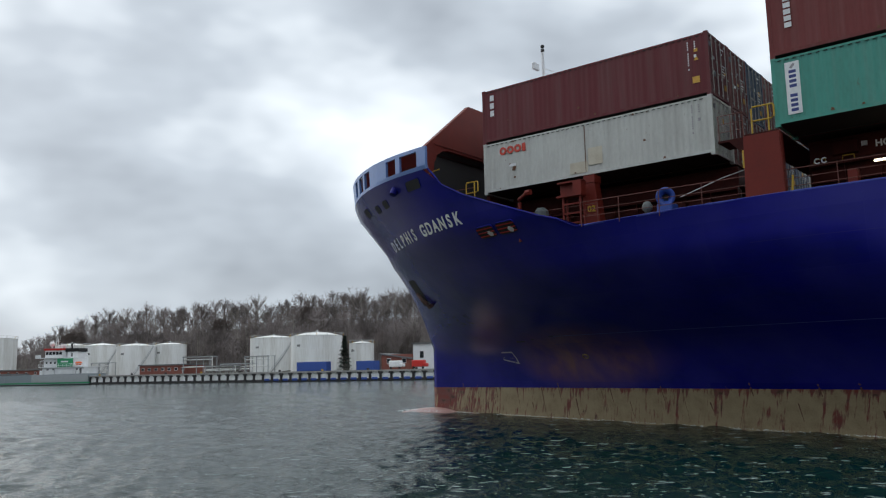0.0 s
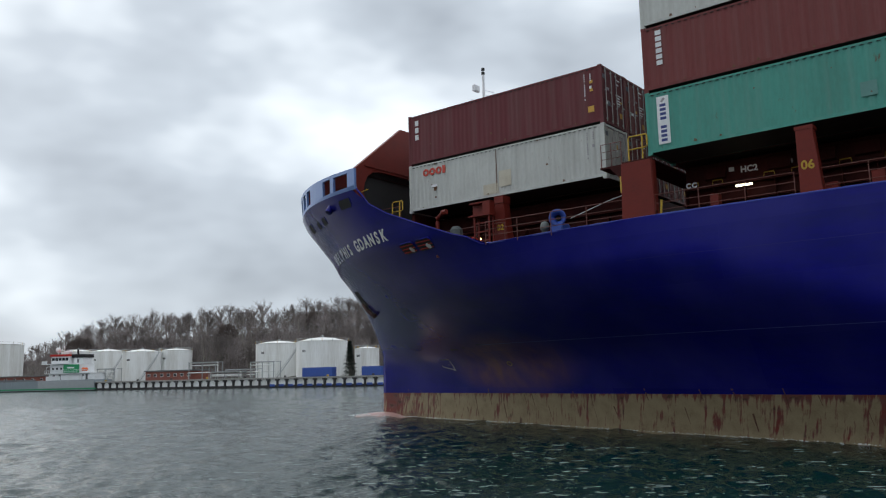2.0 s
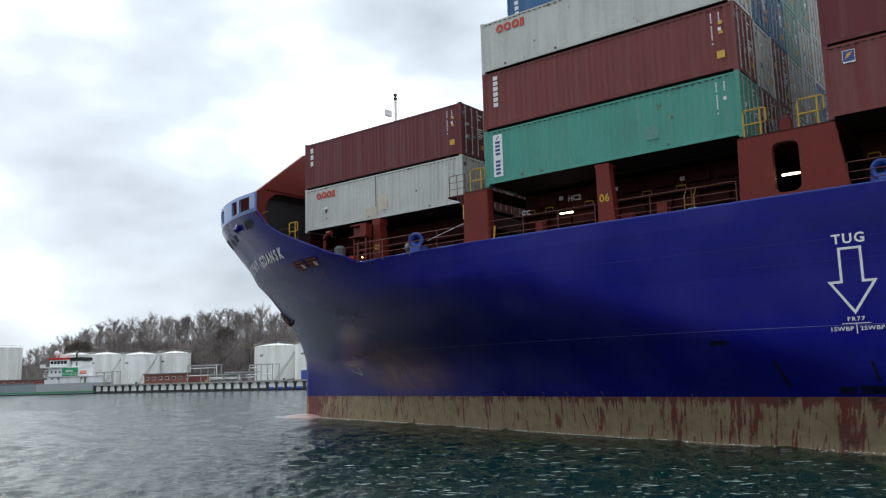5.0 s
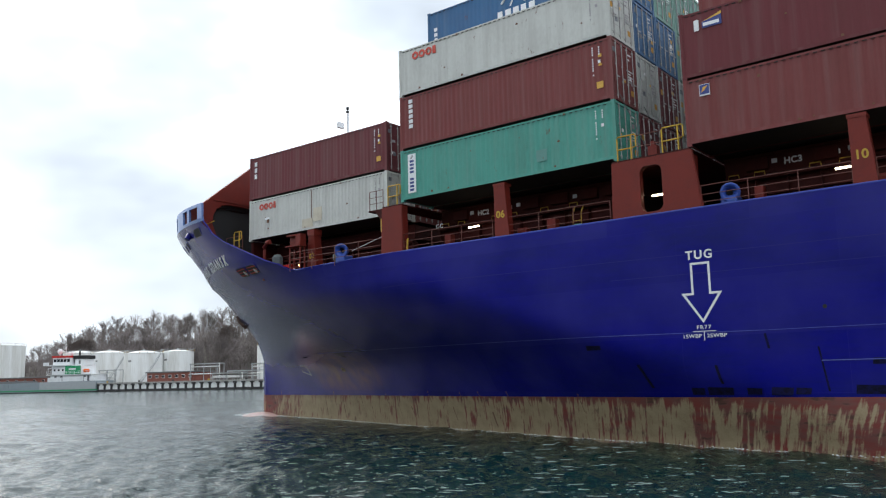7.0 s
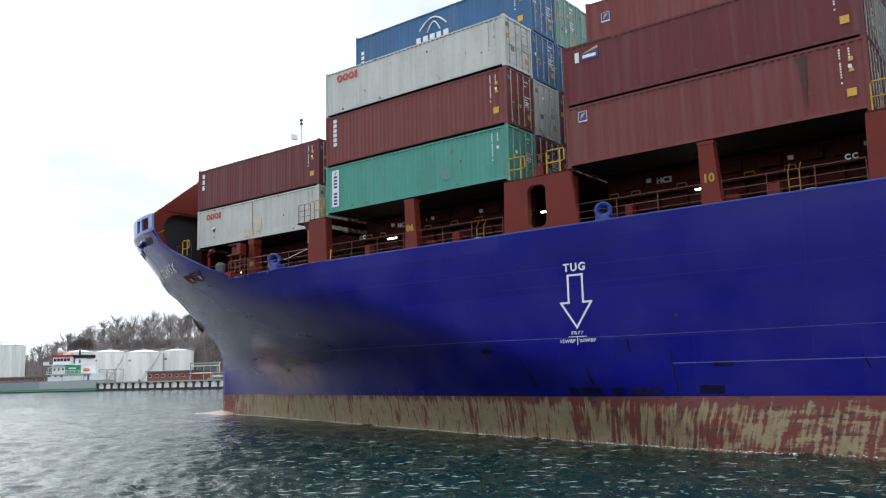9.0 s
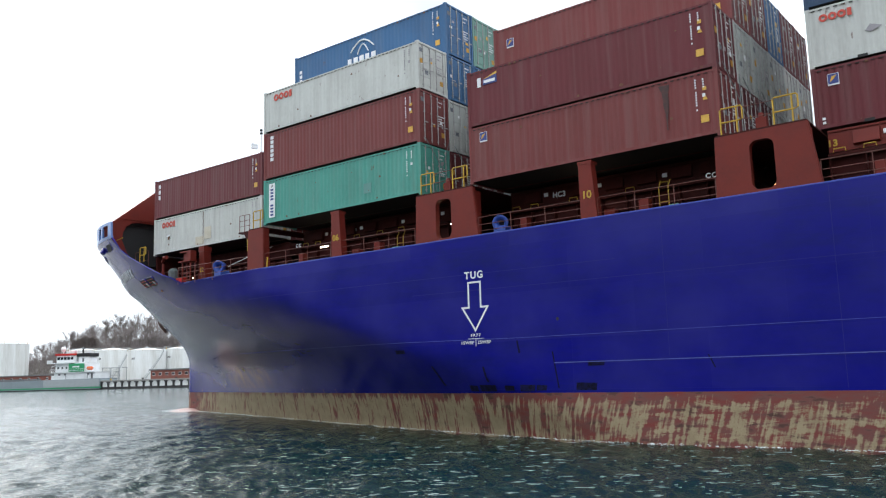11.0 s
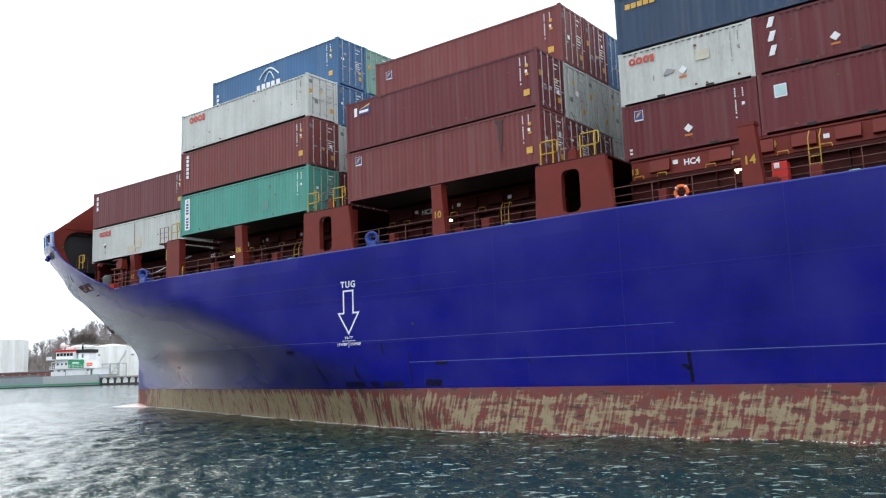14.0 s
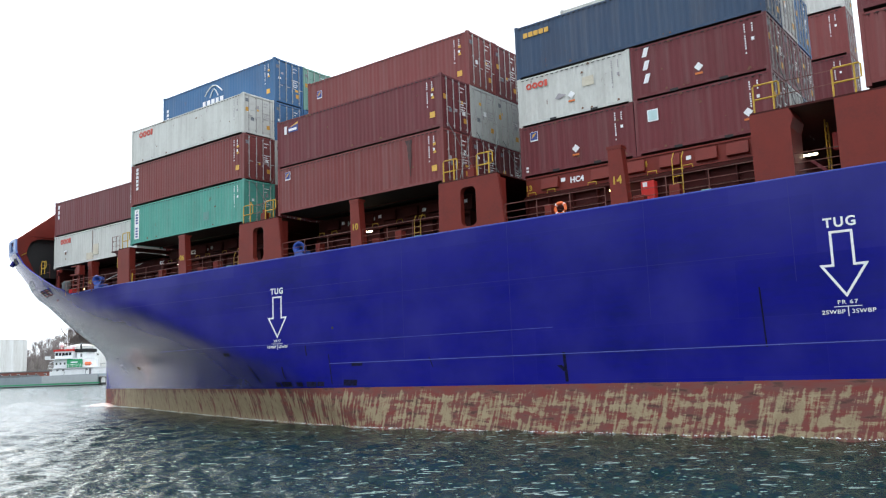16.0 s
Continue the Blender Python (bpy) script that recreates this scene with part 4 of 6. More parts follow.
part("locker", boxes((35.9, -12.8, 9.1, 36.5, -12.2, 11.2), bevel=0.03), M_WHITE, ship, "pale electrical locker")
part("valve", boxes((35.75, -13.6, 10.6, 35.95, -13.4, 11.3), bevel=0.03), M_FIRE, ship)

# container stanchions at the ship's side, numbered
for x, words in ((-2.84, "06"), (12.43, "10"), (27.5, "14")):
    bm = bmesh.new()
    prism(bm, [(x, 9.1), (x, 11.72), (x + 0.60, 11.72), (x + 0.80, 9.1)], -15.98, -15.55)
    p = part("container_stanchion", bm, M_RED, ship, "oxide-red container support post")
    part("cap", boxes((x - 0.03, -16.0, 11.72, x + 0.63, -15.45, 11.86)), M_RED, p)
    lettering("post_number", words, 0.46, M_YELLOW, p, pose(x + 0.34, -15.995, 10.22), "yellow stencilled number", 1.05, 0.012)
x = -18.3
bm = bmesh.new()
prism(bm, [(x, 9.1), (x + 0.12, 11.6), (x + 0.62, 11.6), (x + 0.9, 9.1)], -13.55, -13.0)
p = part("container_stanchion", bm, M_RED, ship, "oxide-red container support post")
part("cap", boxes((x + 0.09, -13.6, 11.6, x + 0.66, -12.95, 11.95)), M_RED, p)
lettering("post_number", "02", 0.4, M_YELLOW, p, pose(x + 0.42, -13.565, 10.2), "yellow stencilled number", 1.05, 0.012)

# hatch coamings with brackets, and hatch covers with cleats
COVERS = ((-23.9, -11.8, None), (-8.3, 3.1, "HC2"), (7.0, 18.3, "HC3"), (22.0, 33.4, "HC4"))
for x0, x1, words in COVERS:
    # bays 1-3 sit further in and take the shade-darkened red; HC4 stays lit
    yc = -13.5 if words == "HC4" else (-12.9 if words else -11.0)
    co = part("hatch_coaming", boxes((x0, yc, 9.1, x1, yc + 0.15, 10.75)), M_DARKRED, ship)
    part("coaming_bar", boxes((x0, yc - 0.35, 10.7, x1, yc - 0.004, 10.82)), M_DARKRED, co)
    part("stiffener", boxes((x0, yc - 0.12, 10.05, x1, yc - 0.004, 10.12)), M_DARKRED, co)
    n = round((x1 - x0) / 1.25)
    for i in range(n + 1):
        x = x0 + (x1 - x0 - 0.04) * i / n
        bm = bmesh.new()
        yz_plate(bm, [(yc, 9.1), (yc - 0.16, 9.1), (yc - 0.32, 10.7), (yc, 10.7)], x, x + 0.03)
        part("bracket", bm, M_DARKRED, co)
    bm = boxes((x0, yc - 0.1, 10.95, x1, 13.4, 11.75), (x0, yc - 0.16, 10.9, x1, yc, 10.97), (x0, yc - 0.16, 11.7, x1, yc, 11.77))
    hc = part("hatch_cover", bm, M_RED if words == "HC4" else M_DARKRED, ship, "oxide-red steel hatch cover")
    if words:
        lettering("cover_number", words, 0.36, M_WHITE, hc, pose(x0 + 2.75, yc - 0.115, 11.2), "white stencilled number", 1.05, 0.012)
        for k, xx in enumerate((x0 + 1.35, x0 + 4.0, x0 + 5.7, x0 + 7.3, x0 + 8.9, x0 + 10.2)):
            bm = bmesh.new()
            yz_plate(bm, [(yc - 0.1, 11.05), (yc - 0.30, 11.1), (yc - 0.22, 11.6), (yc - 0.1, 11.62)], xx - 0.45, xx + 0.45)
            part("cleat_box", bm, M_RED if words == "HC4" else M_DARKRED, hc)
        for k, xx in enumerate((x0 + 1.48, x0 + 2.62 - 0.6, x0 + 4.4, x0 + 4.9, x0 + 8.1, x0 + 10.9)):
            part("notice", boxes((xx - 0.11, yc - 0.125, 11.25 + 0.06 * (k % 2), xx + 0.11, yc - 0.102, 11.43 + 0.06 * (k % 2))), M_WHITE, hc)
        for xx in (x0 + 0.4, x0 + 1.45, x0 + 3.6, x0 + 4.7, x0 + 6.5, x0 + 8.1):
            bm = bmesh.new()
            tube(bm, [(xx - 0.22, yc - 0.3, 10.85), (xx - 0.2, yc - 0.3, 11.0), (xx + 0.2, yc - 0.3, 11.0), (xx + 0.22, yc - 0.3, 10.85)], 0.025, 6)
            part("grab_rail", bm, M_YELLOW, hc)
        for xx in (x0 + 1.2, x0 + 2.7, x0 + 4.0, x0 + 6.9, x0 + 8.7, x0 + 9.9):
            bm = bmesh.new()
            tube(bm, [(xx - 0.35, yc - 0.9, 9.1), (xx - 0.35, yc - 0.9, 9.55), (xx + 0.35, yc - 0.9, 9.55), (xx + 0.35, yc - 0.9, 9.1)], 0.025, 6)
            part("step_rail", bm, M_YELLOW, co)
        for xx, w, hgt, mt in ((x0 + 1.9, 0.35, 0.95, M_RED), (x0 + 7.9, 0.45, 0.9, M_RED), (x0 + 9.2, 0.4, 0.5, M_GREENBOX), (x0 + 6.3, 0.5, 0.7, M_RED)):
            part("deck_box", boxes((xx - w / 2, -15.0, 9.1, xx + w / 2, -14.6, 9.1 + hgt), bevel=0.02), mt, ship)
lettering("coaming_word", "CC", 0.3, M_WHITE, ship, pose(-7.7, -13.98, 10.66) @ pose(0, 0, 0), "white stencilled letters", 1.3, 0.01)
lettering("coaming_word", "CC", 0.3, M_WHITE, ship, pose(17.5, -13.98, 10.66), "", 1.3, 0.01)
lettering("cover_number", "13", 0.36, M_YELLOW, ship, pose(22.15, -13.64, 11.15), "yellow stencilled number", 1.1, 0.012)
lettering("cover_number", "14", 0.36, M_YELLOW, ship, pose(28.05, -13.62, 11.28), "yellow stencilled number", 1.1, 0.012)
part("fire_box", boxes((28.15, -14.3, 9.5, 28.75, -13.9, 10.5), bevel=0.03), M_FIRE, ship, "bright red fire hose box")
part("notice", boxes((28.25, -14.32, 10.25, 28.45, -14.305, 10.45)), M_WHITE, ship)
for xl, zt in ((29.5, 11.3), (15.2, 10.6), (0.2, 10.3)):
    bm = bmesh.new()
    for dx in (0, 0.42):
        tube(bm, [(xl + dx, -14.0, 9.1), (xl + dx, -14.0, zt), (xl + dx + 0.06, -13.9, zt + 0.3)], 0.024, 6)
    for k in range(int((zt - 9.3) / 0.3)):
        tube(bm, [(xl, -14.0, 9.35 + 0.3 * k), (xl + 0.42, -14.0, 9.35 + 0.3 * k)], 0.02, 6)
    part("hatch_ladder", bm, M_YELLOW, ship, "yellow ladder on the hatch coaming")

# lamps along the side passage
for x, y, z in ((-5.5, -13.95, 10.45), (4.75, -14.7, 10.38), (11.8, -13.95, 10.45), (26.96, -13.95, 10.52), (34.84, -13.6, 10.57)):
    part("tube_lamp", boxes((x - 0.34, y - 0.05, z - 0.045, x + 0.34, y + 0.03, z + 0.035), bevel=0.02), M_LAMP, ship, "lit fluorescent tube lamp")
for x, y, z in ((-19.4, -13.2, 9.95), (27.05, -15.0, 10.2), (20.1, -14.2, 9.9)):
    bm = bmesh.new()
    bmesh.ops.create_uvsphere(bm, u_segments=12, v_segments=8, radius=0.05)
    o = part("deck_lamp", bm, M_LAMP2, ship, "small lit deck lamp")
    o.matrix_local = pose(x, y, z)


def cowl(x, y, z, s=1.0):
    """A blue ventilator with a bell mouth."""
    bm = bmesh.new()
    lathe(bm, [(0.02, 0.22), (0.17, 0.2), (0.19, 0.0), (0.25, -0.22), (0.38, -0.34), (0.52, -0.38), (0.54, -0.33), (0.44, -0.2), (0.36, 0.0), (0.34, 0.4), (0.02, 0.42)], 24)
    o = part("ventilator", bm, M_FAN, ship, "bright blue bell-mouth ventilator", smooth=True)
    o.matrix_local = pose(x, y, z, -82, 0, 22) @ Matrix.Scale(s, 4)
    bm = boxes((x - 0.45 * s, y - 0.25, 9.1, x + 0.45 * s, y + 0.5, 9.95 - 0.33 * s), bevel=0.06)
    part("ventilator_base", bm, M_FAN, ship)
    bm = bmesh.new()
    lathe(bm, [(0.02, -0.02), (0.16, -0.01), (0.17, 0.05), (0.02, 0.07)], 16)
    c = part("throat", bm, M_BLACK, o)
    c.matrix_local = pose(0, 0, 0.12)


cowl(7.9, -15.35, 9.86, 0.72)
cowl(-13.5, -15.3, 9.98, 0.74)
bm = bmesh.new()
lathe(bm, [(0.12, 9.1), (0.13, 9.6), (0.2, 9.65), (0.22, 9.85), (0.14, 10.0), (0.04, 10.04)], 16, -14.6, -14.7)
part("mushroom_vent", bm, M_PIPEGREY, ship, smooth=True)

# forward deck gear under the first bay
bm = bmesh.new()
tube(bm, [(-21.45, -14.2, 9.1), (-21.45, -14.2, 11.0), (-21.4, -14.3, 11.16), (-20.8, -14.5, 11.38)], 0.10, 8)
tube(bm, [(-20.9, -14.5, 11.37), (-20.6, -14.5, 11.4)], 0.15, 8)
part("davit", bm, M_RED, ship, "small red davit")
part("windlass_cover", boxes((-20.55, -14.5, 9.1, -19.9, -13.9, 10.6), bevel=0.18), material("grey_canvas", (0.11, 0.125, 0.125), 0.9, 0, None, 6, 0.8, 0.3, 9), ship, "grey canvas-covered winch")
part("deck_locker", boxes((-19.9, -14.2, 9.1, -19.1, -13.8, 9.9), bevel=0.03), M_FIRE, ship)
bm = bmesh.new()
for xx in (-18.95, -18.05):
    for yy in (-14.4, -14.05):
        box(bm, xx, yy, 9.1, xx + 0.09, yy + 0.06, 10.9)
box(bm, -19.2, -14.5, 10.88, -17.9, -13.95, 10.96)
for zz in (10.5, 10.05, 9.6):
    box(bm, -18.9, -14.4, zz, -18.0, -14.34, zz + 0.07)
box(bm, -18.35, -14.45, 10.96, -17.9, -14.0, 11.62)
box(bm, -19.2, -14.4, 11.55, -17.9, -14.0, 11.63)
box(bm, -19.2, -14.1, 10.96, -18.35, -14.02, 11.55)
part("cable_frame", bm, M_RED, ship, "red steel frame beside the post")
bm = bmesh.new()
tube(bm, [(-12.9, -15.2, 9.9), (-11.4, -14.4, 10.6), (-10.2, -13.9, 11.0)], 0.02, 5)
part("mooring_wire", bm, M_STEEL, ship)
gate(-24.9, -13.9, 11.55, 0.75)
railing(-26.6, -24.9, -13.2, 11.2, (0.6, 1.3), M_RAIL)
bm = bmesh.new()
tube(bm, [(-27.4, -14.75, 13.2), (-26.1, -14.6, 13.45)], 0.03, 6)
part("mooring_rope", bm, M_YELLOW, ship)
# platform ahead of the first lashing bridge
bm = boxes((-10.95, -15.9, 11.66, -9.93, -14.6, 11.74))
prism(bm, [(-10.5, 11.66), (-9.94, 11.66), (-9.94, 11.0)], -15.9, -15.82)
part("side_platform", bm, M_DARKRED, ship)
railing(-10.9, -9.95, -15.85, 11.74, (0.35, 0.68, 1.02), M_RAIL, 0.5)
gate(-9.6, -15.85, 11.8, 0.85)
bm = bmesh.new()
tube(bm, [(-9.98, -15.95, 10.5), (-9.98, -15.95, 11.2)], 0.05, 6)
part("yellow_pipe", bm, M_YELLOW, ship)
bm = bmesh.new()
tube(bm, [(-8.3, -15.9, 9.35), (-8.25, -15.9, 9.95)], 0.045, 6)
part("yellow_pipe", bm, M_YELLOW, ship)
# lifebuoy on the rail
buoy = new("lifebuoy")
tagged(buoy, "orange lifebuoy hanging on the ship's side railing", "lifebuoy")
bm = bmesh.new()
tube(bm, [(0.33 * math.cos(a * math.pi / 12), 0, 0.33 * math.sin(a * math.pi / 12)) for a in range(24)], 0.095, 10, True)
part("ring", bm, M_ORANGE, buoy, smooth=True)
for a in (45, 135, 225, 315):
    bm = bmesh.new()
    c, s = math.cos(radians(a)), math.sin(radians(a))
    tube(bm, [(0.33 * math.cos(radians(a + d)), 0, 0.33 * math.sin(radians(a + d))) for d in (-5, 0, 5)], 0.099, 10)
    part("reflective_band", bm, M_WHITE, buoy)
for ob in buoy.children:
    ob.scale = (0.76, 0.7, 0.76)
aboard(buoy, pose(25.1, -15.98, 9.56))

# foremast
bm = bmesh.new()
tube(bm, [(-28.36, 0.15, 14.3), (-28.36, 0.15, 24.9)], 0.10, 10)
mast = part("foremast", bm, M_WHITE, ship, "white foremast with radar and lamps")
part("mast_platform", boxes((-29.0, -0.5, 22.4, -27.6, 0.8, 22.46)), M_WHITE, mast)
part("radar_scanner", boxes((-28.75, -0.75, 23.5, -28.5, -0.1, 24.0), bevel=0.04), M_WHITE, mast)
bm = bmesh.new()
for z in (23.75, 23.4):
    tube(bm, [(-28.36, 0.2, z), (-28.36, 1.5, z + 0.1)], 0.022, 5)
tube(bm, [(-28.36, 1.5, 22.9), (-28.36, 1.5, 23.95)], 0.022, 5)
part("aerial_bracket", bm, M_WHITE, mast)
bm = bmesh.new()
tube(bm, [(-29.0, -0.5, 22.46), (-29.0, -0.5, 23.0), (-29.0, 0.8, 23.0), (-27.6, 0.8, 23.0)], 0.025, 5)
part("mast_rail", bm, M_WHITE, mast)
for z in (24.9, 25.2):
    bm = bmesh.new()
    lathe(bm, [(0.05, z), (0.13, z + 0.03), (0.13, z + 0.2), (0.05, z + 0.25)], 10, -28.36, 0.15)
    part("mast_lamp", bm, M_BLACK, mast)


# ---- water ----
def make_water():
    """One sheet to the horizon, finely waved near the quay."""
    az = np.concatenate([np.arange(-8, 78, 0.17), np.arange(78, 352, 4.0)])
    rad = [1.5]
    while rad[-1] < 3500:
        rad.append(rad[-1] * (1.006 if 12 < rad[-1] < 60 else 1.012 if rad[-1] < 120 else 1.06))
    rad = np.array(rad)
    a, r = np.meshgrid(np.radians(az), rad, indexing="ij")
    x, y = -np.sin(a) * r, np.cos(a) * r
    z = np.zeros_like(x)
    rng = np.random.RandomState(4)
    for k in range(54):
        lam = 0.32 * 1.055 ** k
        d = radians(28) + rng.normal(0, 0.6)
        amp = 0.013 * lam ** 0.5
        fade = np.clip(1.6 - r / (lam * 60), 0, 1)
        ph = 2 * np.pi / lam * (np.cos(d) * x + np.sin(d) * y) + rng.uniform(0, 6.28)
        z += fade * amp * ((1.1 - 2.0 * np.abs(np.sin(ph / 2))) if k % 2 else np.sin(ph))
    z = z * 0.5
    nA, nR = x.shape
    verts = np.stack([x, y, z], -1).reshape(-1, 3)
    i, j = np.meshgrid(np.arange(nA), np.arange(nR - 1), indexing="ij")
    i2 = (i + 1) % nA
    quads = np.stack([i * nR + j, i * nR + j + 1, i2 * nR + j + 1, i2 * nR + j], -1).reshape(-1, 4)
    me = bpy.data.meshes.new("water")
    me.vertices.add(len(verts)), me.vertices.foreach_set("co", verts.ravel())
    me.loops.add(quads.size), me.loops.foreach_set("vertex_index", quads.ravel())
    me.polygons.add(len(quads)), me.polygons.foreach_set("loop_start", np.arange(0, quads.size, 4))
    me.update(calc_edges=True)
    me.shade_smooth()
    return tagged(linked("water", me, M_WATER), "grey-green choppy harbour water", "water", kind="structure")


water = make_water()

# ---- the far bank ----
def bank(az, back=0.0):
    """The point on the far quay's line, seen at an azimuth in degrees, so many metres behind its edge."""
    a = radians(az)
    dx, dy = -math.sin(a), math.cos(a)
    k = (156.4 + 273.3 * 0.149 + back) / (dy - 0.149 * dx)
    return dx * k, dy * k


M_BANK = material("bank_earth_and_leaf_litter", (0.06, 0.05, 0.04), 0.9, 0, (0.05, 0.055, 0.03), 0.05, 0.8, 0.3, 2)
M_CONC = material("weathered_concrete", (0.34, 0.33, 0.31), 0.85, 0, (0.2, 0.19, 0.18), 0.4, 0.7, 0.1, 4)
M_TANK = material("white_tank_paint", (0.84, 0.85, 0.84), 0.6, 0, (0.56, 0.545, 0.50), 0.35, 0.8, 0.02, 2, (1, 1, 0.09))
M_PILE = material("tarred_quay_timber", (0.03, 0.028, 0.03), 0.8, 0, (0.06, 0.05, 0.045), 1, 0.6)
M_BRICK = material("red_brick_wall", (0.26, 0.09, 0.065), 0.85, 0, (0.18, 0.06, 0.05), 0.5, 0.7)
M_BLUEBOX = material("blue_storage_container_paint", (0.035, 0.09, 0.36), 0.55, 0, None, 0.5, 0.5)
M_GREYHULL = material("grey_coaster_paint", (0.24, 0.28, 0.30), 0.5, 0, None, 0.4, 0.4)
M_GREEN = material("bright_green_paint", (0.02, 0.30, 0.12), 0.5)
M_SHIPWHITE = material("white_superstructure_paint", (0.78, 0.79, 0.80), 0.5, 0, (0.6, 0.6, 0.58), 0.6, 0.4)
M_GLASS = material("dark_window_glass", (0.02, 0.025, 0.03), 0.08)
M_PIPE = material("pale_grey_pipe_paint", (0.36, 0.38, 0.39), 0.5, 0, None, 1, 0.4)
M_BARK = material("bare_winter_bark", (0.17, 0.145, 0.13), 0.9, 0, (0.25, 0.22, 0.19), 0.6, 0.6, vary=0.25)
M_TWIG = material("bare_winter_twigs", (0.235, 0.203, 0.198), 0.95, 0, (0.14, 0.12, 0.115), 0.3, 0.7, vary=0.3)
M_BIRCH = material("pale_birch_bark", (0.34, 0.31, 0.27), 0.85, 0, (0.16, 0.13, 0.11), 2, 0.6)
M_SPRUCE = material("dark_spruce_needles", (0.016, 0.032, 0.022), 0.9, 0, (0.03, 0.045, 0.03), 1, 0.6)
M_ROOF = material("grey_roof_felt", (0.16, 0.16, 0.165), 0.8)


def rise(back, az):
    """Height of the wooded hill behind the far quay."""
    k = min(1.0, max(0.0, (back - 48) / 85))
    crest = 3.0 + (4.0 + 17.0 * min(1.0, max(0.0, (68.3 - az) / 8.8))) * k * k * (3 - 2 * k)
    return crest


def make_bank():
    bm = bmesh.new()
    azs = [a * 0.8 for a in range(-40, 96)]
    backs = [0.6, 20, 40, 48, 56, 64, 75, 90, 110, 133, 180, 300, 600]
    g = [[bm.verts.new((*bank(a, b), rise(b, a) + (0 if b < 45 else noise.noise((a * 0.7, b * 0.05, 0)) * 1.2))) for b in backs] for a in azs]
    for i in range(len(azs) - 1):
        for j in range(len(backs) - 1):
            bm.faces.new((g[i][j], g[i + 1][j], g[i + 1][j + 1], g[i][j + 1]))
    return part("ground", bm, M_BANK, None, smooth=True)


tagged(make_bank(), "far bank with quay apron and a wooded hill", "ground", kind="structure")
# near bank under the camera; unseen hill behind it added to darken hull reflections
bm = bmesh.new()
prof = ((1.75, -4), (1.75, 1.4), (-14, 1.5), (-34, 3), (-52, 12), (-80, 26), (-130, 32), (-500, 34))
xs = [-700, -400, -250, -160, -100, -60, -25, 0, 25, 60, 100, 160, 250, 400, 700]
g = [[bm.verts.new((x, y, z + (noise.noise((x * 0.02, y * 0.03, 2)) * 5 if y < -40 else 0))) for y, z in prof] for x in xs]
for i in range(len(xs) - 1):
    for j in range(len(prof) - 1):
        bm.faces.new((g[i][j], g[i + 1][j], g[i + 1][j + 1], g[i][j + 1]))
tagged(part("pavement", bm, M_BANK), "near bank with an unseen earth slope added to darken hull reflections", "ground", kind="structure")

# far quay: deck edge, wall and piles
ANG = math.atan(0.149)


def along(s, back=0.0, z=0.0):
    """A place so far along the far quay from its seaward corner, towards +x."""
    x0, y0 = bank(60.2)
    ux, uy = math.cos(ANG), math.sin(ANG)
    return pose(x0 + ux * s - uy * back, y0 + uy * s + ux * back, z, 0, 0, math.degrees(ANG))


q = tagged(new("quay_wall"), "concrete quay on dark timber piles", "quay", kind="structure")
q.matrix_world = along(0)
part("quay_deck", boxes((-0.5, -0.5, 2.5, 330, 6, 3.05)), M_CONC, q)
part("back_wall", boxes((0, -0.1, -3, 330, 0.8, 2.5)), M_TANK, q)
part("bottom_beam", boxes((-0.4, -0.4, -1, 330, 0.6, 0.75)), M_PILE, q)
bm = boxes((-0.3, -0.55, -2, 0.3, -0.1, 2.1), (-0.7, -0.62, 2.1, 0.7, -0.1, 2.62))
pile = part("pile", bm, M_PILE, q)
bm = boxes((-0.95, -0.75, 0.35, 0.95, -0.4, 1.05), bevel=0.1)
fend = part("fender", bm, M_BLUEBOX, q)
for k in range(1, 62):
    o = linked("pile", pile.data, None, q)
    o.matrix_local = pose(k * 3.55, 0, 0)
    if k > 22:
        o = linked("fender", fend.data, None, q)
        o.matrix_local = pose(k * 3.55 + 1.75, 0, 0)
fend.matrix_local = pose(22 * 3.55 + 1.75, 0, 0)
for k in range(12):
    bm = boxes((-0.3, 0.1, 3.05, 0.3, 0.6, 3.6), bevel=0.08)
    o = part("bollard", bm, M_YELLOW if k % 3 == 0 else M_PILE, q)
    o.matrix_local = pose(4 + k * 16, 0, 0)


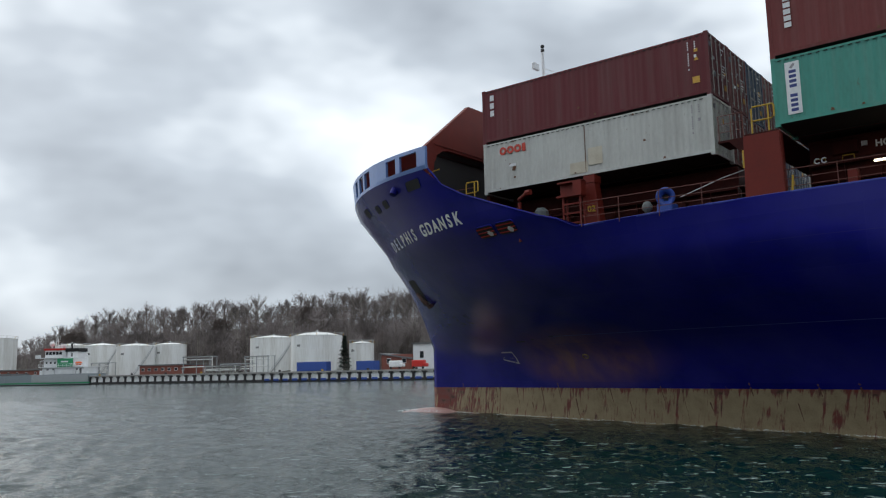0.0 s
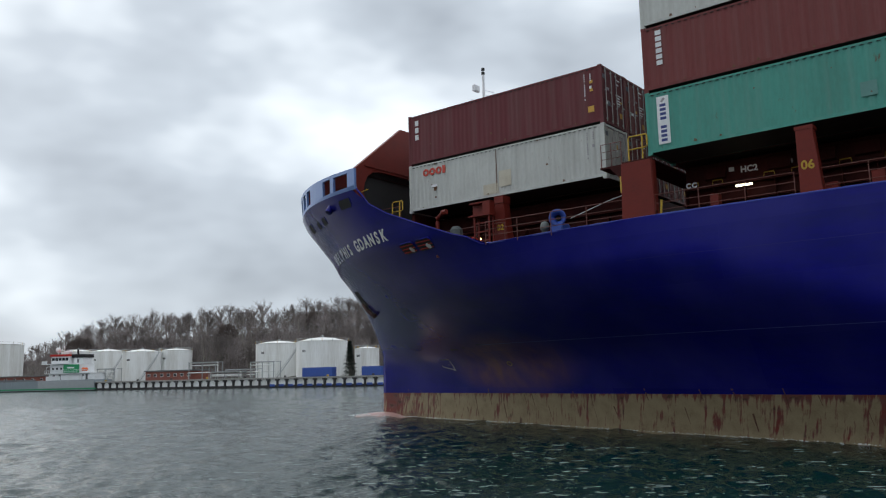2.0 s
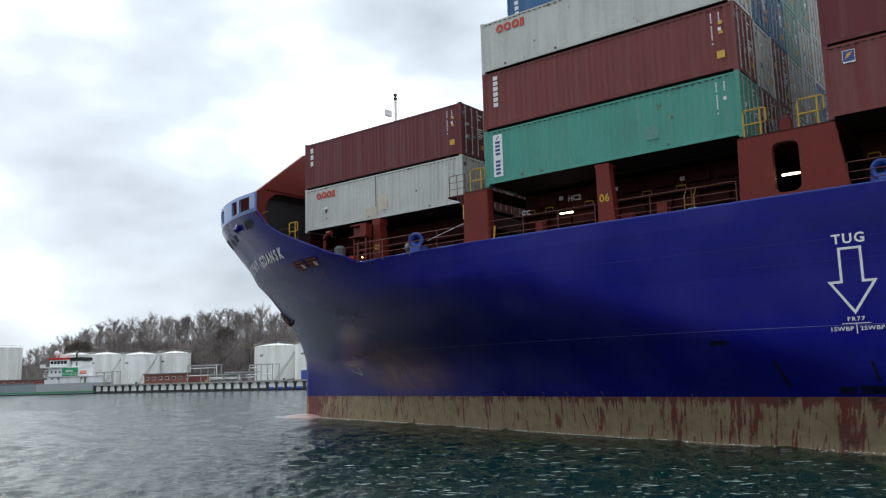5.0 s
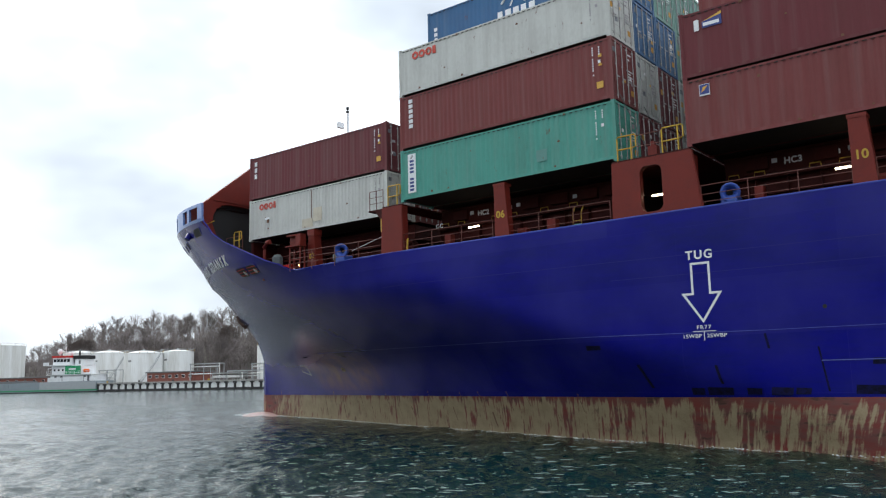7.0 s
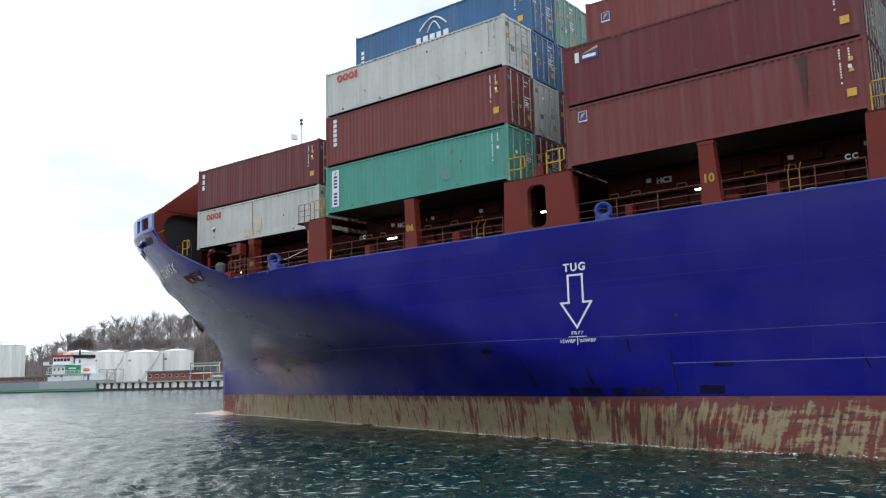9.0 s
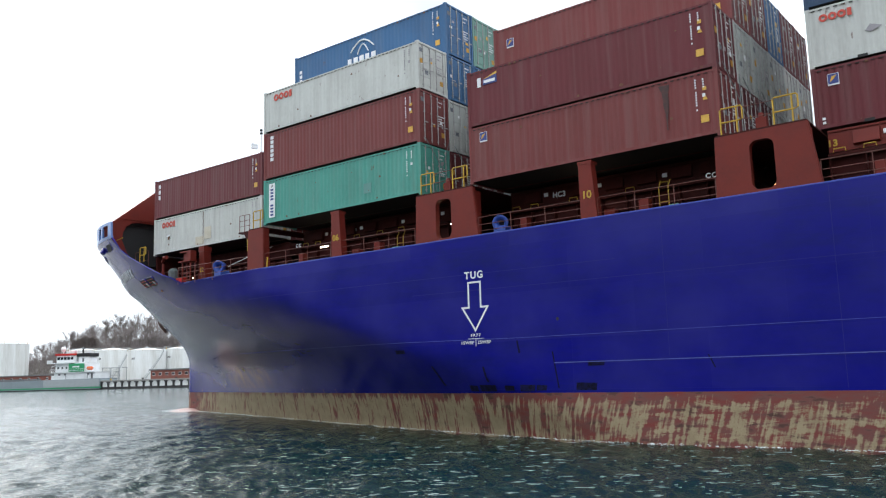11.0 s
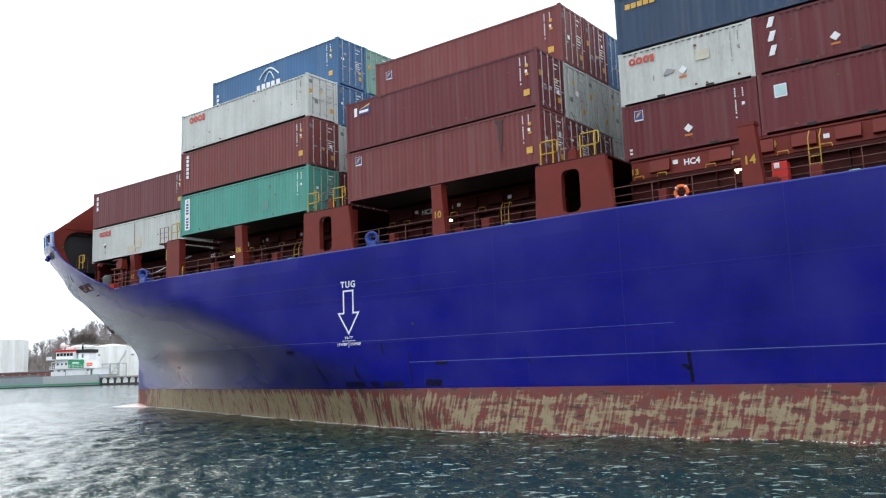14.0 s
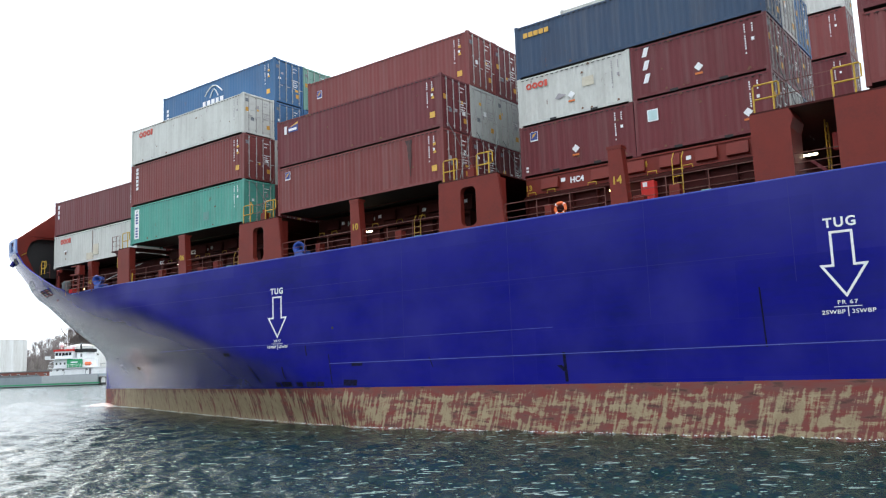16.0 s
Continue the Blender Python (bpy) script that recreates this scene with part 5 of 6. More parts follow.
def tank(az0, az1, back, top_el, crown=1.2, stair=True):
    """A white storage tank seen between two azimuths."""
    mid = (az0 + az1) / 2
    x, y = bank(mid, back)
    d = math.hypot(x, y)
    r = d * math.tan(radians(abs(az0 - az1) / 2))
    h = EYE + d * math.tan(radians(top_el)) - 2.3
    t = tagged(new("storage_tank"), "white cylindrical oil storage tank with shallow domed roof", "storage tank", "tanks on the far bank")
    bm = bmesh.new()
    lathe(bm, [(r, 0), (r, h * 0.33), (r + 0.03, h * 0.333), (r, h * 0.34), (r, h * 0.66), (r + 0.03, h * 0.664), (r, h * 0.67), (r, h), (r + 0.12, h), (r + 0.12, h + 0.12), (r, h + 0.12)], 72)
    part("shell", bm, M_TANK, t)
    bm = bmesh.new()
    lathe(bm, [(r, h + 0.1), (r * 0.8, h + crown * 0.4), (r * 0.5, h + crown * 0.78), (r * 0.2, h + crown), (0.1, h + crown)], 48)
    roof = part("roof", bm, M_TANK, t, smooth=True)
    bm = bmesh.new()
    lathe(bm, [(0.5, h + crown), (0.5, h + crown + 0.5), (0.1, h + crown + 0.7)], 10)
    part("vent", bm, M_PIPE, roof)
    bm = bmesh.new()
    tube(bm, [((r + 0.1) * math.cos(a * math.pi / 16), (r + 0.1) * math.sin(a * math.pi / 16), h + 1.1) for a in range(32)], 0.05, 4, True)
    rail = part("roof_rail", bm, M_PIPE, t)
    for a in range(0, 32, 2):
        bm = bmesh.new()
        c, s = (r + 0.1) * math.cos(a * math.pi / 16), (r + 0.1) * math.sin(a * math.pi / 16)
        box(bm, c - 0.05, s - 0.05, h + 0.1, c + 0.05, s + 0.05, h + 1.12)
        part("rail_post", bm, M_YELLOW if a % 4 == 0 else M_PIPE, rail)
    if stair:
        bm = bmesh.new()
        n = 26
        a0 = math.atan2(-y, -x)
        pts = [((r + 0.5) * math.cos(a0 + 0.95 - 1.1 * k / n), (r + 0.5) * math.sin(a0 + 0.95 - 1.1 * k / n), h * (1 - k / n)) for k in range(n + 1)]
        tube(bm, pts, 0.14, 4)
        tube(bm, [(p[0] * 1.03, p[1] * 1.03, p[2] + 1.0) for p in pts], 0.07, 4)
        part("stair", bm, M_PIPE, t, "grey spiral stair")
    bm = boxes((-0.02, -0.5, 0, 0.06, -0.3, 0.5), (-0.02, -0.15, 0, 0.06, 0.05, 0.5), (-0.02, 0.2, 0, 0.06, 0.4, 0.5))
    m = part("number_bars", bm, M_BLACK, t)
    a0 = math.atan2(-y, -x) - 0.75
    m.matrix_local = pose(r * math.cos(a0), r * math.sin(a0), h * 0.72, 0, 0, math.degrees(a0)) @ Matrix.Diagonal((1, 1.4, 1.4, 1))
    t.matrix_world = pose(x, y, 2.3)


tank(62.35, 60.35, 56, 1.86)
tank(60.75, 58.5, 40, 1.84)
tank(58.75, 56.35, 32, 1.80)
tank(56.5, 54.4, 44, 1.88, 0.9, False)
tank(50.3, 47.2, 46, 2.22)
tank(47.6, 44.04, 30, 2.32, 1.6, False)
tank(43.62, 41.92, 36, 1.80, 0.7, False)
tank(69.2, 64.45, 30, 2.31, 1.0, False)


def house(az0, az1, back, h, mat, label, roof_tilt=0.0, win=3, base=3.03):
    (xa, ya), (xb, yb) = bank(az0, back), bank(az1, back)
    w = math.hypot(xb - xa, yb - ya)
    b = tagged(new("building"), label, "building")
    bm = boxes((0, 0, 0, w, 9, h))
    part("wall", bm, mat, b)
    bm = bmesh.new()
    prism(bm, [(-0.4, h + 0.02), (w + 0.4, h + 0.02 - roof_tilt), (w + 0.4, h + 0.45 - roof_tilt), (-0.4, h + 0.45)], -0.5, 9.5)
    part("roof", bm, M_ROOF, b)
    for k in range(win):
        x = w * (k + 0.5) / win
        o = part("window", boxes((x - 0.75, -0.06, h * 0.4, x + 0.75, 0.05, h * 0.75)), M_SHIPWHITE, b)
        part("pane", boxes((x - 0.65, -0.09, h * 0.44, x + 0.65, -0.065, h * 0.71)), M_GLASS, o)
    b.matrix_world = pose(xa, ya, base, 0, 0, math.degrees(math.atan2(yb - ya, xb - xa)))
    return b


house(66.5, 62.6, 22, 2.6, M_BRICK, "long low red-brick shed with flat roof", 0, 8)
house(57.3, 54.4, 14, 3.0, M_BRICK, "low brick pump house with flat grey roof", 0, 7)
house(41.4, 39.3, 22, 4.6, M_BRICK, "red-brick workshop with sloping roof", 1.6, 2)
house(39.2, 35.5, 20, 7.4, M_SHIPWHITE, "white hall with dark gates", 0, 3)


def box_container(az0, az1, back, h):
    (xa, ya), (xb, yb) = bank(az0, back), bank(az1, back)
    w = math.hypot(xb - xa, yb - ya)
    b = tagged(new("storage_container"), "blue steel storage container on the quay", "container")
    part("body", boxes((0, 0, 0, w, 2.5, h), bevel=0.04), M_BLUEBOX, b)
    n = round(w / 0.5)
    bm = boxes(*[(0.2 + k * (w - 0.4) / n, -0.04, 0.15, 0.2 + (k + 0.5) * (w - 0.4) / n, 0.0, h - 0.15) for k in range(n)])
    part("corrugation", bm, M_BLUEBOX, b)
    b.matrix_world = pose(xa, ya, 3.05, 0, 0, math.degrees(math.atan2(yb - ya, xb - xa)))


box_container(47.2, 45.2, 9, 2.8)
box_container(43.15, 41.85, 10, 2.7)


def pipe_rack(az0, az1, back, h):
    (xa, ya), (xb, yb) = bank(az0, back), bank(az1, back)
    w = math.hypot(xb - xa, yb - ya)
    b = tagged(new("pipe_rack"), "pale grey steel pipe rack with horizontal pipes", "pipe rack")
    n = max(1, round(w / 5))
    for k in range(n + 1):
        x = w * k / n
        part("post", boxes((x - 0.1, -0.1, 0, x + 0.1, 0.1, h)), M_PIPE, b), part("post", boxes((x - 0.1, 3.1, 0, x + 0.1, 3.3, h)), M_PIPE, b)
    for z in (h, h - 0.9, h * 0.4):
        bm = bmesh.new()
        tube(bm, [(-0.6, 0.4, 0.3), (-0.6, 0.4, z), (w + 0.6, 0.4, z), (w + 0.6, 0.4, z * 0.3)], 0.19, 8)
        part("pipe", bm, M_TANK, b)
    part("beam", boxes((-0.3, -0.2, h, w + 0.3, 3.3, h + 0.22)), M_PIPE, b)
    b.matrix_world = pose(xa, ya, 3.05, 0, 0, math.degrees(math.atan2(yb - ya, xb - xa)))


pipe_rack(54.6, 52.9, 13, 5.6)
pipe_rack(53.2, 51.4, 11, 2.2)
pipe_rack(52.2, 50.3, 14, 2.9)
pipe_rack(50.6, 49.1, 9, 5.0)
pipe_rack(60.2, 59.2, 9, 4.4)

# vans and tank car on the quay
for az, mat, lab in ((40.35, M_SHIPWHITE, "white road tanker parked on the quay"), (38.75, M_FIRE, "red van parked on the quay")):
    x, y = bank(az, 8)
    v = tagged(new("van"), lab, "van")
    bm = boxes((-2.2, -1, 0.6, 1.5, 1, 2.5), (1.5, -1, 0.6, 2.4, 1, 1.6), bevel=0.2)
    part("body", bm, mat, v)
    for dx in (-1.4, 1.5):
        bm = bmesh.new()
        lathe(bm, [(0.35, -0.1), (0.38, 0), (0.35, 0.1)], 14)
        w_ = part("wheel", bm, M_BLACK, v)
        w_.matrix_local = pose(dx, -0.95, 0.38, 90)
    v.matrix_world = pose(x, y, 3.05, 0, 0, math.degrees(ANG))


# coaster moored ahead of the quay
def coaster():
    c = tagged(new("coaster"), "grey coaster with white superstructure and green stripe moored at the quay", "ship")
    c.matrix_world = pose(-275.0, 160.6, 0, 0, 0, 28)
    hull = bmesh.new()
    prism(hull, [(0, -1), (0, 3.6), (-1, 3.9), (-26, 3.7), (-34, 3.5), (-86, 3.5), (-92, 4.4), (-90, -1)], -5.5, 5.5)
    bmesh.ops.bevel(hull, geom=[e for e in hull.edges if abs(e.verts[0].co.x) < 0.1 and abs(e.verts[1].co.x) < 0.1], offset=0.8, segments=3, affect="EDGES")
    part("hull", hull, M_GREYHULL, c)
    part("green_stripe", boxes((-91, -5.54, 0.55, -0.3, 5.54, 0.95)), M_GREEN, c)
    part("boot_top", boxes((-90.5, -5.53, -0.2, -0.25, 5.53, 0.3)), M_BLACK, c)
    bm = boxes((-86, -5.0, 3.5, -31, 5.0, 4.3))
    part("hatch_coaming", bm, M_ROOF, c)
    for k in range(30):
        part("rib", boxes((-84 + k * 1.75, -5.62, 1.5, -83.7 + k * 1.75, -5.5, 3.6)), M_GREYHULL, c)
    part("poop_plating", boxes((-22.5, -5.62, 1.1, -0.9, -5.51, 3.75)), M_PIPE, c, "paler grey poop plating")
    for k in range(8):
        part("bulwark", boxes((-19.6 + k * 2.35, -5.45, 3.75, -19.6 + k * 2.35 + (1.2, 1.9, 0.8)[k % 3], -5.35, 5.2)), M_SHIPWHITE, c)
    part("lower_house", boxes((-19.2, -4.6, 3.7, -3.2, 4.6, 6.1), bevel=0.1), M_SHIPWHITE, c)
    for x in (-17.5, -15.2, -6.2, -4.8):
        part("door", boxes((x, -4.68, 3.9, x + 0.8, -4.59, 5.8)), M_ROOF, c)
    part("house_deck", boxes((-20.4, -5.3, 6.1, -3.0, 5.3, 6.3)), M_SHIPWHITE, c)
    part("deckhouse", boxes((-18.9, -4.4, 6.3, -7.2, 4.4, 9.4), bevel=0.1), M_SHIPWHITE, c)
    for x in (-18.0, -16.4, -14.8):
        part("port_light", boxes((x, -4.47, 7.5, x + 0.6, -4.39, 8.2)), M_GLASS, c)
    part("bridge_deck", boxes((-21.6, -5.4, 9.4, -11.0, 5.4, 9.65)), M_SHIPWHITE, c)
    part("bridge_wing", boxes((-21.6, -5.4, 9.65, -19.4, -5.3, 10.6)), M_SHIPWHITE, c)
    w = part("wheelhouse", boxes((-18.7, -4.2, 9.65, -11.8, 4.2, 12.2), bevel=0.12), M_SHIPWHITE, c)
    for k in range(5):
        part("window", boxes((-18.3 + k * 1.3, -4.27, 10.7, -17.3 + k * 1.3, -4.19, 11.7)), M_GLASS, w)
    part("red_roof", boxes((-19.0, -4.5, 12.2, -11.7, 4.5, 12.9)), M_FIRE, c)
    part("green_casing", boxes((-13.2, -5.25, 6.35, -7.4, -4.45, 9.3), bevel=0.15), M_GREEN, c)
    part("casing_band", boxes((-11.6, -5.28, 7.9, -8.9, -5.26, 8.4)), M_SHIPWHITE, c)
    part("funnel", boxes((-11.2, -2.6, 9.4, -7.0, 2.6, 11.7), bevel=0.2), M_SHIPWHITE, c)
    part("funnel_mark", boxes((-9.6, -2.68, 9.9, -8.9, -2.6, 11.2)), M_ROOF, c)
    part("funnel_top", boxes((-11.7, -2.8, 11.7, -6.6, 2.8, 12.9)), M_BLACK, c)
    bm = bmesh.new()
    tube(bm, [(-11.0, 0, 12.9), (-11.1, 0, 14.4), (-10.4, 0, 15.0)], 0.35, 8)
    part("exhaust", bm, M_BLACK, c)
    for x, z, r in ((-18.2, 14.6, 0.9), (-13.4, 13.8, 0.7)):
        bm = bmesh.new()
        lathe(bm, [(0.15, 12.9), (0.15, z - r)], 8, x, -1.0)
        bmesh.ops.create_uvsphere(bm, u_segments=14, v_segments=10, radius=r, matrix=Matrix.Translation((x, -1.0, z)))
        part("radar_dome", bm, M_SHIPWHITE, c, smooth=True)
    for x, top in ((-16.5, 16.2), (-15.2, 14.6), (-5.0, 11.0)):
        bm = bmesh.new()
        tube(bm, [(x, 0, 6.3 if x > -6 else 12.9), (x, 0, top)], 0.1, 5)
        tube(bm, [(x - 0.8, 0, top - 0.8), (x + 0.8, 0, top - 0.8)], 0.07, 5)
        part("aerial", bm, M_SHIPWHITE, c)
    bm = bmesh.new()
    tube(bm, [(-20.2, -4.5, 6.3), (-20.2, -4.5, 8.4), (-17.4, -5.2, 8.9)], 0.16, 6)
    part("store_crane", bm, M_SHIPWHITE, c)
    bm = bmesh.new()
    for z in (6.85, 7.4):
        tube(bm, [(-20.3, -5.25, z), (-3.1, -5.25, z)], 0.05, 5)
    for k in range(12):
        tube(bm, [(-20.3 + k * 1.56, -5.25, 6.3), (-20.3 + k * 1.56, -5.25, 7.4)], 0.05, 5)
    part("deck_rail", bm, M_SHIPWHITE, c)
    bm = boxes((-6.7, -4.9, 6.9, -4.2, -3.6, 8.1), bevel=0.45)
    part("lifeboat", bm, M_ORANGE, c, "orange lifeboat")
    bm = bmesh.new()
    for z in (4.4, 4.9):
        tube(bm, [(-3, -5.2, z), (-0.4, -5.0, z)], 0.05, 5)
    for k in range(4):
        tube(bm, [(-3 + k * 0.8, -5.2, 3.8), (-3 + k * 0.8, -5.2, 4.9)], 0.05, 5)
    part("stern_rail", bm, M_SHIPWHITE, c)
    part("name_bars", boxes((-8.5, -5.53, 2.3, -5.0, -5.505, 2.6), (-7.5, -5.53, 1.8, -6.0, -5.505, 2.05)), M_SHIPWHITE, c)


coaster()

# ---- trees ----


def bare_tree(seed, h, spread=0.33):
    """Trunk with limbs, and a crown of fine twigs."""
    rr = random.Random(seed)
    trunk, crown = bmesh.new(), []
    tube(trunk, [(0, 0, -1.5), (rr.uniform(-.2, .2), rr.uniform(-.2, .2), h * 0.35), (rr.uniform(-.5, .5), rr.uniform(-.5, .5), h * 0.92)], h * 0.014, 5)
    for k in range(24):
        z0 = h * rr.uniform(0.2, 0.84)
        a = rr.uniform(0, 6.28)
        ln = h * spread * 1.05 * (1 - ((z0 / h - 0.3) / 0.7) ** 2) * rr.uniform(0.45, 1.1)
        up = rr.uniform(0.8, 2.2)
        p = Vector((0, 0, z0))
        e = p + Vector((math.cos(a) * ln, math.sin(a) * ln, ln * up))
        if e.z > h * 1.06:
            e.z = h * rr.uniform(0.8, 1.06)
        mid = p.lerp(e, 0.5) + Vector((rr.uniform(-.3, .3), rr.uniform(-.3, .3), -0.3))
        tube(trunk, [p, mid, e], h * 0.0045, 3)
        for _ in range(34):
            t = rr.uniform(0.2, 1.0)
            b = (p.lerp(mid, t * 2) if t < 0.5 else mid.lerp(e, t * 2 - 1))
            d = Vector((rr.gauss(0, 1), rr.gauss(0, 1), rr.gauss(1.0, 0.7))).normalized() * h * rr.uniform(0.03, 0.12)
            crown.append((b, d))
    cv, cf = [], []
    for b, d in crown:
        s = d.orthogonal().normalized() * 0.028
        i = len(cv)
        cv += [b - s, b + s, b + d]
        cf.append((i, i + 1, i + 2))
        for q in range(3):
            b2 = b + d * (0.3 + 0.25 * q)
            d2 = (d * 0.5 + Vector((rr.gauss(0, 1), rr.gauss(0, 1), rr.gauss(0.3, 0.7))) * d.length * 0.35)
            s2 = d2.orthogonal().normalized() * 0.02
            i = len(cv)
            cv += [b2 - s2, b2 + s2, b2 + d2]
            cf.append((i, i + 1, i + 2))
    me = bpy.data.meshes.new("crown")
    me.from_pydata([tuple(v) for v in cv], [], cf)
    return trunk, me


def plant(kind, proto, m, label, cat, group):
    t = tagged(new("tree"), label, cat, group)
    for nm, me in proto:
        linked(nm, me, None, t)
    t.matrix_world = m
    return t


PROTOS = []
for k in range(7):
    trunk, me = bare_tree(20 + k, 14.0, 0.30 + 0.03 * (k % 3))
    tm = bpy.data.meshes.new("trunk")
    trunk.to_mesh(tm), trunk.free()
    tm.materials.append(M_BIRCH if k == 5 else M_BARK)
    me.materials.append(M_TWIG)
    PROTOS.append((("trunk", tm), ("crown", me)))
rt = random.Random(11)
for row, (back, n) in enumerate(((58, 58), (72, 62), (86, 66), (104, 66), (124, 62), (150, 48))):
    for k in range(n):
        az = 34 + (k + rt.uniform(0.1, 0.9)) * 33.5 / n
        b = back + rt.uniform(-8, 8)
        x, y = bank(az, b)
        s = rt.uniform(0.72, 1.22) * min(1.04, max(0.45, 1.04 - (az - 61) / 9))
        plant("tree", PROTOS[rt.randrange(7)], pose(x, y, rise(b, az), 0, 0, rt.uniform(0, 360)) @ Matrix.Scale(s, 4), "bare leafless deciduous tree on the wooded hill", "tree", "bare trees on the hill")


def spruce(seed, h, w, mat):
    rr = random.Random(seed)
    bm = bmesh.new()
    tube(bm, [(0, 0, -0.5), (0, 0, h * 0.95)], 0.14, 6)
    cv, cf = [], []
    for _ in range(2600):
        u = rr.random() ** 0.75
        z = h * (0.04 + 0.95 * u)
        tier = 0.75 + 0.25 * math.sin(z * 5.5)
        r = w * (1 - u) * tier * rr.uniform(0.35, 1.0) + 0.1
        a = rr.uniform(0, 6.28)
        b = Vector((math.cos(a) * r, math.sin(a) * r, z - r * 0.28))
        d = Vector((math.cos(a) * 0.6, math.sin(a) * 0.6, -0.15 + rr.uniform(-.2, .3)))
        s = Vector((-math.sin(a), math.cos(a), rr.uniform(-.3, .3))) * 0.2
        i = len(cv)
        cv += [b - s, b + s, b + d]
        cf.append((i, i + 1, i + 2))
    me = bpy.data.meshes.new("crown")
    me.from_pydata([tuple(v) for v in cv], [], cf)
    me.materials.append(mat)
    tm = bpy.data.meshes.new("trunk")
    bm.to_mesh(tm), bm.free()
    tm.materials.append(M_BARK)
    return (("trunk", tm), ("crown", me))


x, y = bank(43.95, 12)
plant("spruce", spruce(3, 11.5, 2.9, M_SPRUCE), pose(x, y, 2.3), "dark green spruce standing before the white tanks", "tree", "")


def dense_tree(seed, h, w):
    """A rounded crown of close dark twigs on a short trunk."""
    rr = random.Random(seed)
    bm = bmesh.new()
    tube(bm, [(0, 0, -1), (0.1, 0, h * 0.5), (0, 0.1, h * 0.85)], 0.2, 6)
    tm = bpy.data.meshes.new("trunk")
    bm.to_mesh(tm), bm.free()
    tm.materials.append(M_BARK)
    cv, cf = [], []
    for _ in range(5200):
        d = Vector((rr.gauss(0, 1), rr.gauss(0, 1), rr.gauss(0, 1))).normalized() * rr.random() ** 0.4
        lump = 0.82 + 0.25 * noise.noise(d * 2.3 + Vector((seed, 0, 0)))
        b = Vector((d.x * w, d.y * w, h * 0.62 + d.z * h * 0.40)) * 1.0
        b.x, b.y = b.x * lump, b.y * lump
        e = (d + Vector((rr.gauss(0, .5), rr.gauss(0, .5), 0.5))) * rr.uniform(0.4, 1.1)
        q = e.orthogonal().normalized() * 0.06
        i = len(cv)
        cv += [b - q, b + q, b + e]
        cf.append((i, i + 1, i + 2))
    me = bpy.data.meshes.new("crown")
    me.from_pydata([tuple(v) for v in cv], [], cf)
    me.materials.append(M_DENSE)
    return (("trunk", tm), ("crown", me))


M_DENSE = material("dark_dense_twigs", (0.125, 0.10, 0.09), 0.95, 0, (0.07, 0.06, 0.052), 1, 0.6)
EVER = dense_tree(8, 16, 4.6)
for az, b, s in ((61.3, 75, 1.05), (60.9, 80, 0.95), (61.7, 82, 0.9), (52.2, 80, 1.05), (55.8, 70, 0.7), (46.5, 100, 0.9)):
    x, y = bank(az, b)
    plant("dense", EVER, pose(x, y, rise(b, az)) @ Matrix.Diagonal((s * 1.25, s * 1.25, s, 1)), "dark densely twigged tree among the bare wood", "tree", "dense dark trees on the hill")

# low brushwood between the trunks
cv, cf = [], []
for _ in range(42000):
    az, b = rt.uniform(33, 67.5), rt.uniform(49, 150)
    x, y = bank(az, b)
    z = rise(b, az)
    hgt = rt.uniform(0.8, 4.2)
    w = rt.uniform(0.05, 0.22)
    a = rt.uniform(0, 6.28)
    i = len(cv)
    cv += [(x - w * math.cos(a), y - w * math.sin(a), z - 0.5), (x + w * math.cos(a), y + w * math.sin(a), z - 0.5), (x + rt.uniform(-.9, .9), y + rt.uniform(-.9, .9), z + hgt)]
    cf.append((i, i + 1, i + 2))
me = bpy.data.meshes.new("undergrowth")
me.from_pydata(cv, [], cf)
tagged(linked("undergrowth", me, M_TWIG), "brown leafless undergrowth on the hill", "undergrowth", kind="stuff")


# ---- marks painted on the containers ----
M_LOGO_RED = material("red_orange_logo_paint", (0.55, 0.055, 0.03), 0.5)
M_LOGO_YEL = material("yellow_placard", (0.66, 0.38, 0.05), 0.5, 0, (0.5, 0.25, 0.04), 9, 0.6)
M_LOGO_BLUE = material("dark_blue_logo_paint", (0.03, 0.05, 0.22), 0.5)
M_PALE = material("pale_blue_placard", (0.45, 0.62, 0.64), 0.5)
M_ORANGEMARK = material("orange_stencil_paint", (0.62, 0.16, 0.03), 0.6)
M_PATCH = material("cream_repair_patch", (0.56, 0.52, 0.42), 0.6, 0, (0.42, 0.36, 0.27), 2, 0.7)
M_DIRT = material("dark_dirt_streak", (0.05, 0.032, 0.03), 0.8, 0, (0.12, 0.04, 0.037), 6, 0.8)
M_RUSTMARK = material("brown_rust_spot", (0.15, 0.075, 0.04), 0.85, 0, RUST, 5, 0.7)


def plate(c, name, outline, mat, y=-0.006, label=""):
    """A flat shape of (x, z) points on the wall that faces -y."""
    bm = bmesh.new()
    prism(bm, outline, y - 0.004, y + 0.012)
    return part(name, bm, mat, c, label)


def rect(x0, z0, x1, z1):
    return [(x0, z0), (x0, z1), (x1, z1), (x1, z0)]


def hoop(c, name, x, z, rx, rz, mat, t=0.45, y=-0.006):
    n = 14
    a = [(x + rx * math.cos(2 * math.pi * k / n), z + rz * math.sin(2 * math.pi * k / n)) for k in range(n)]
    b = [(x + rx * t * math.cos(2 * math.pi * k / n), z + rz * t * math.sin(2 * math.pi * k / n)) for k in range(n)]
    bm = bmesh.new()
    pierced(bm, a, b, y - 0.004, y + 0.012)
    return part(name, bm, mat, c)


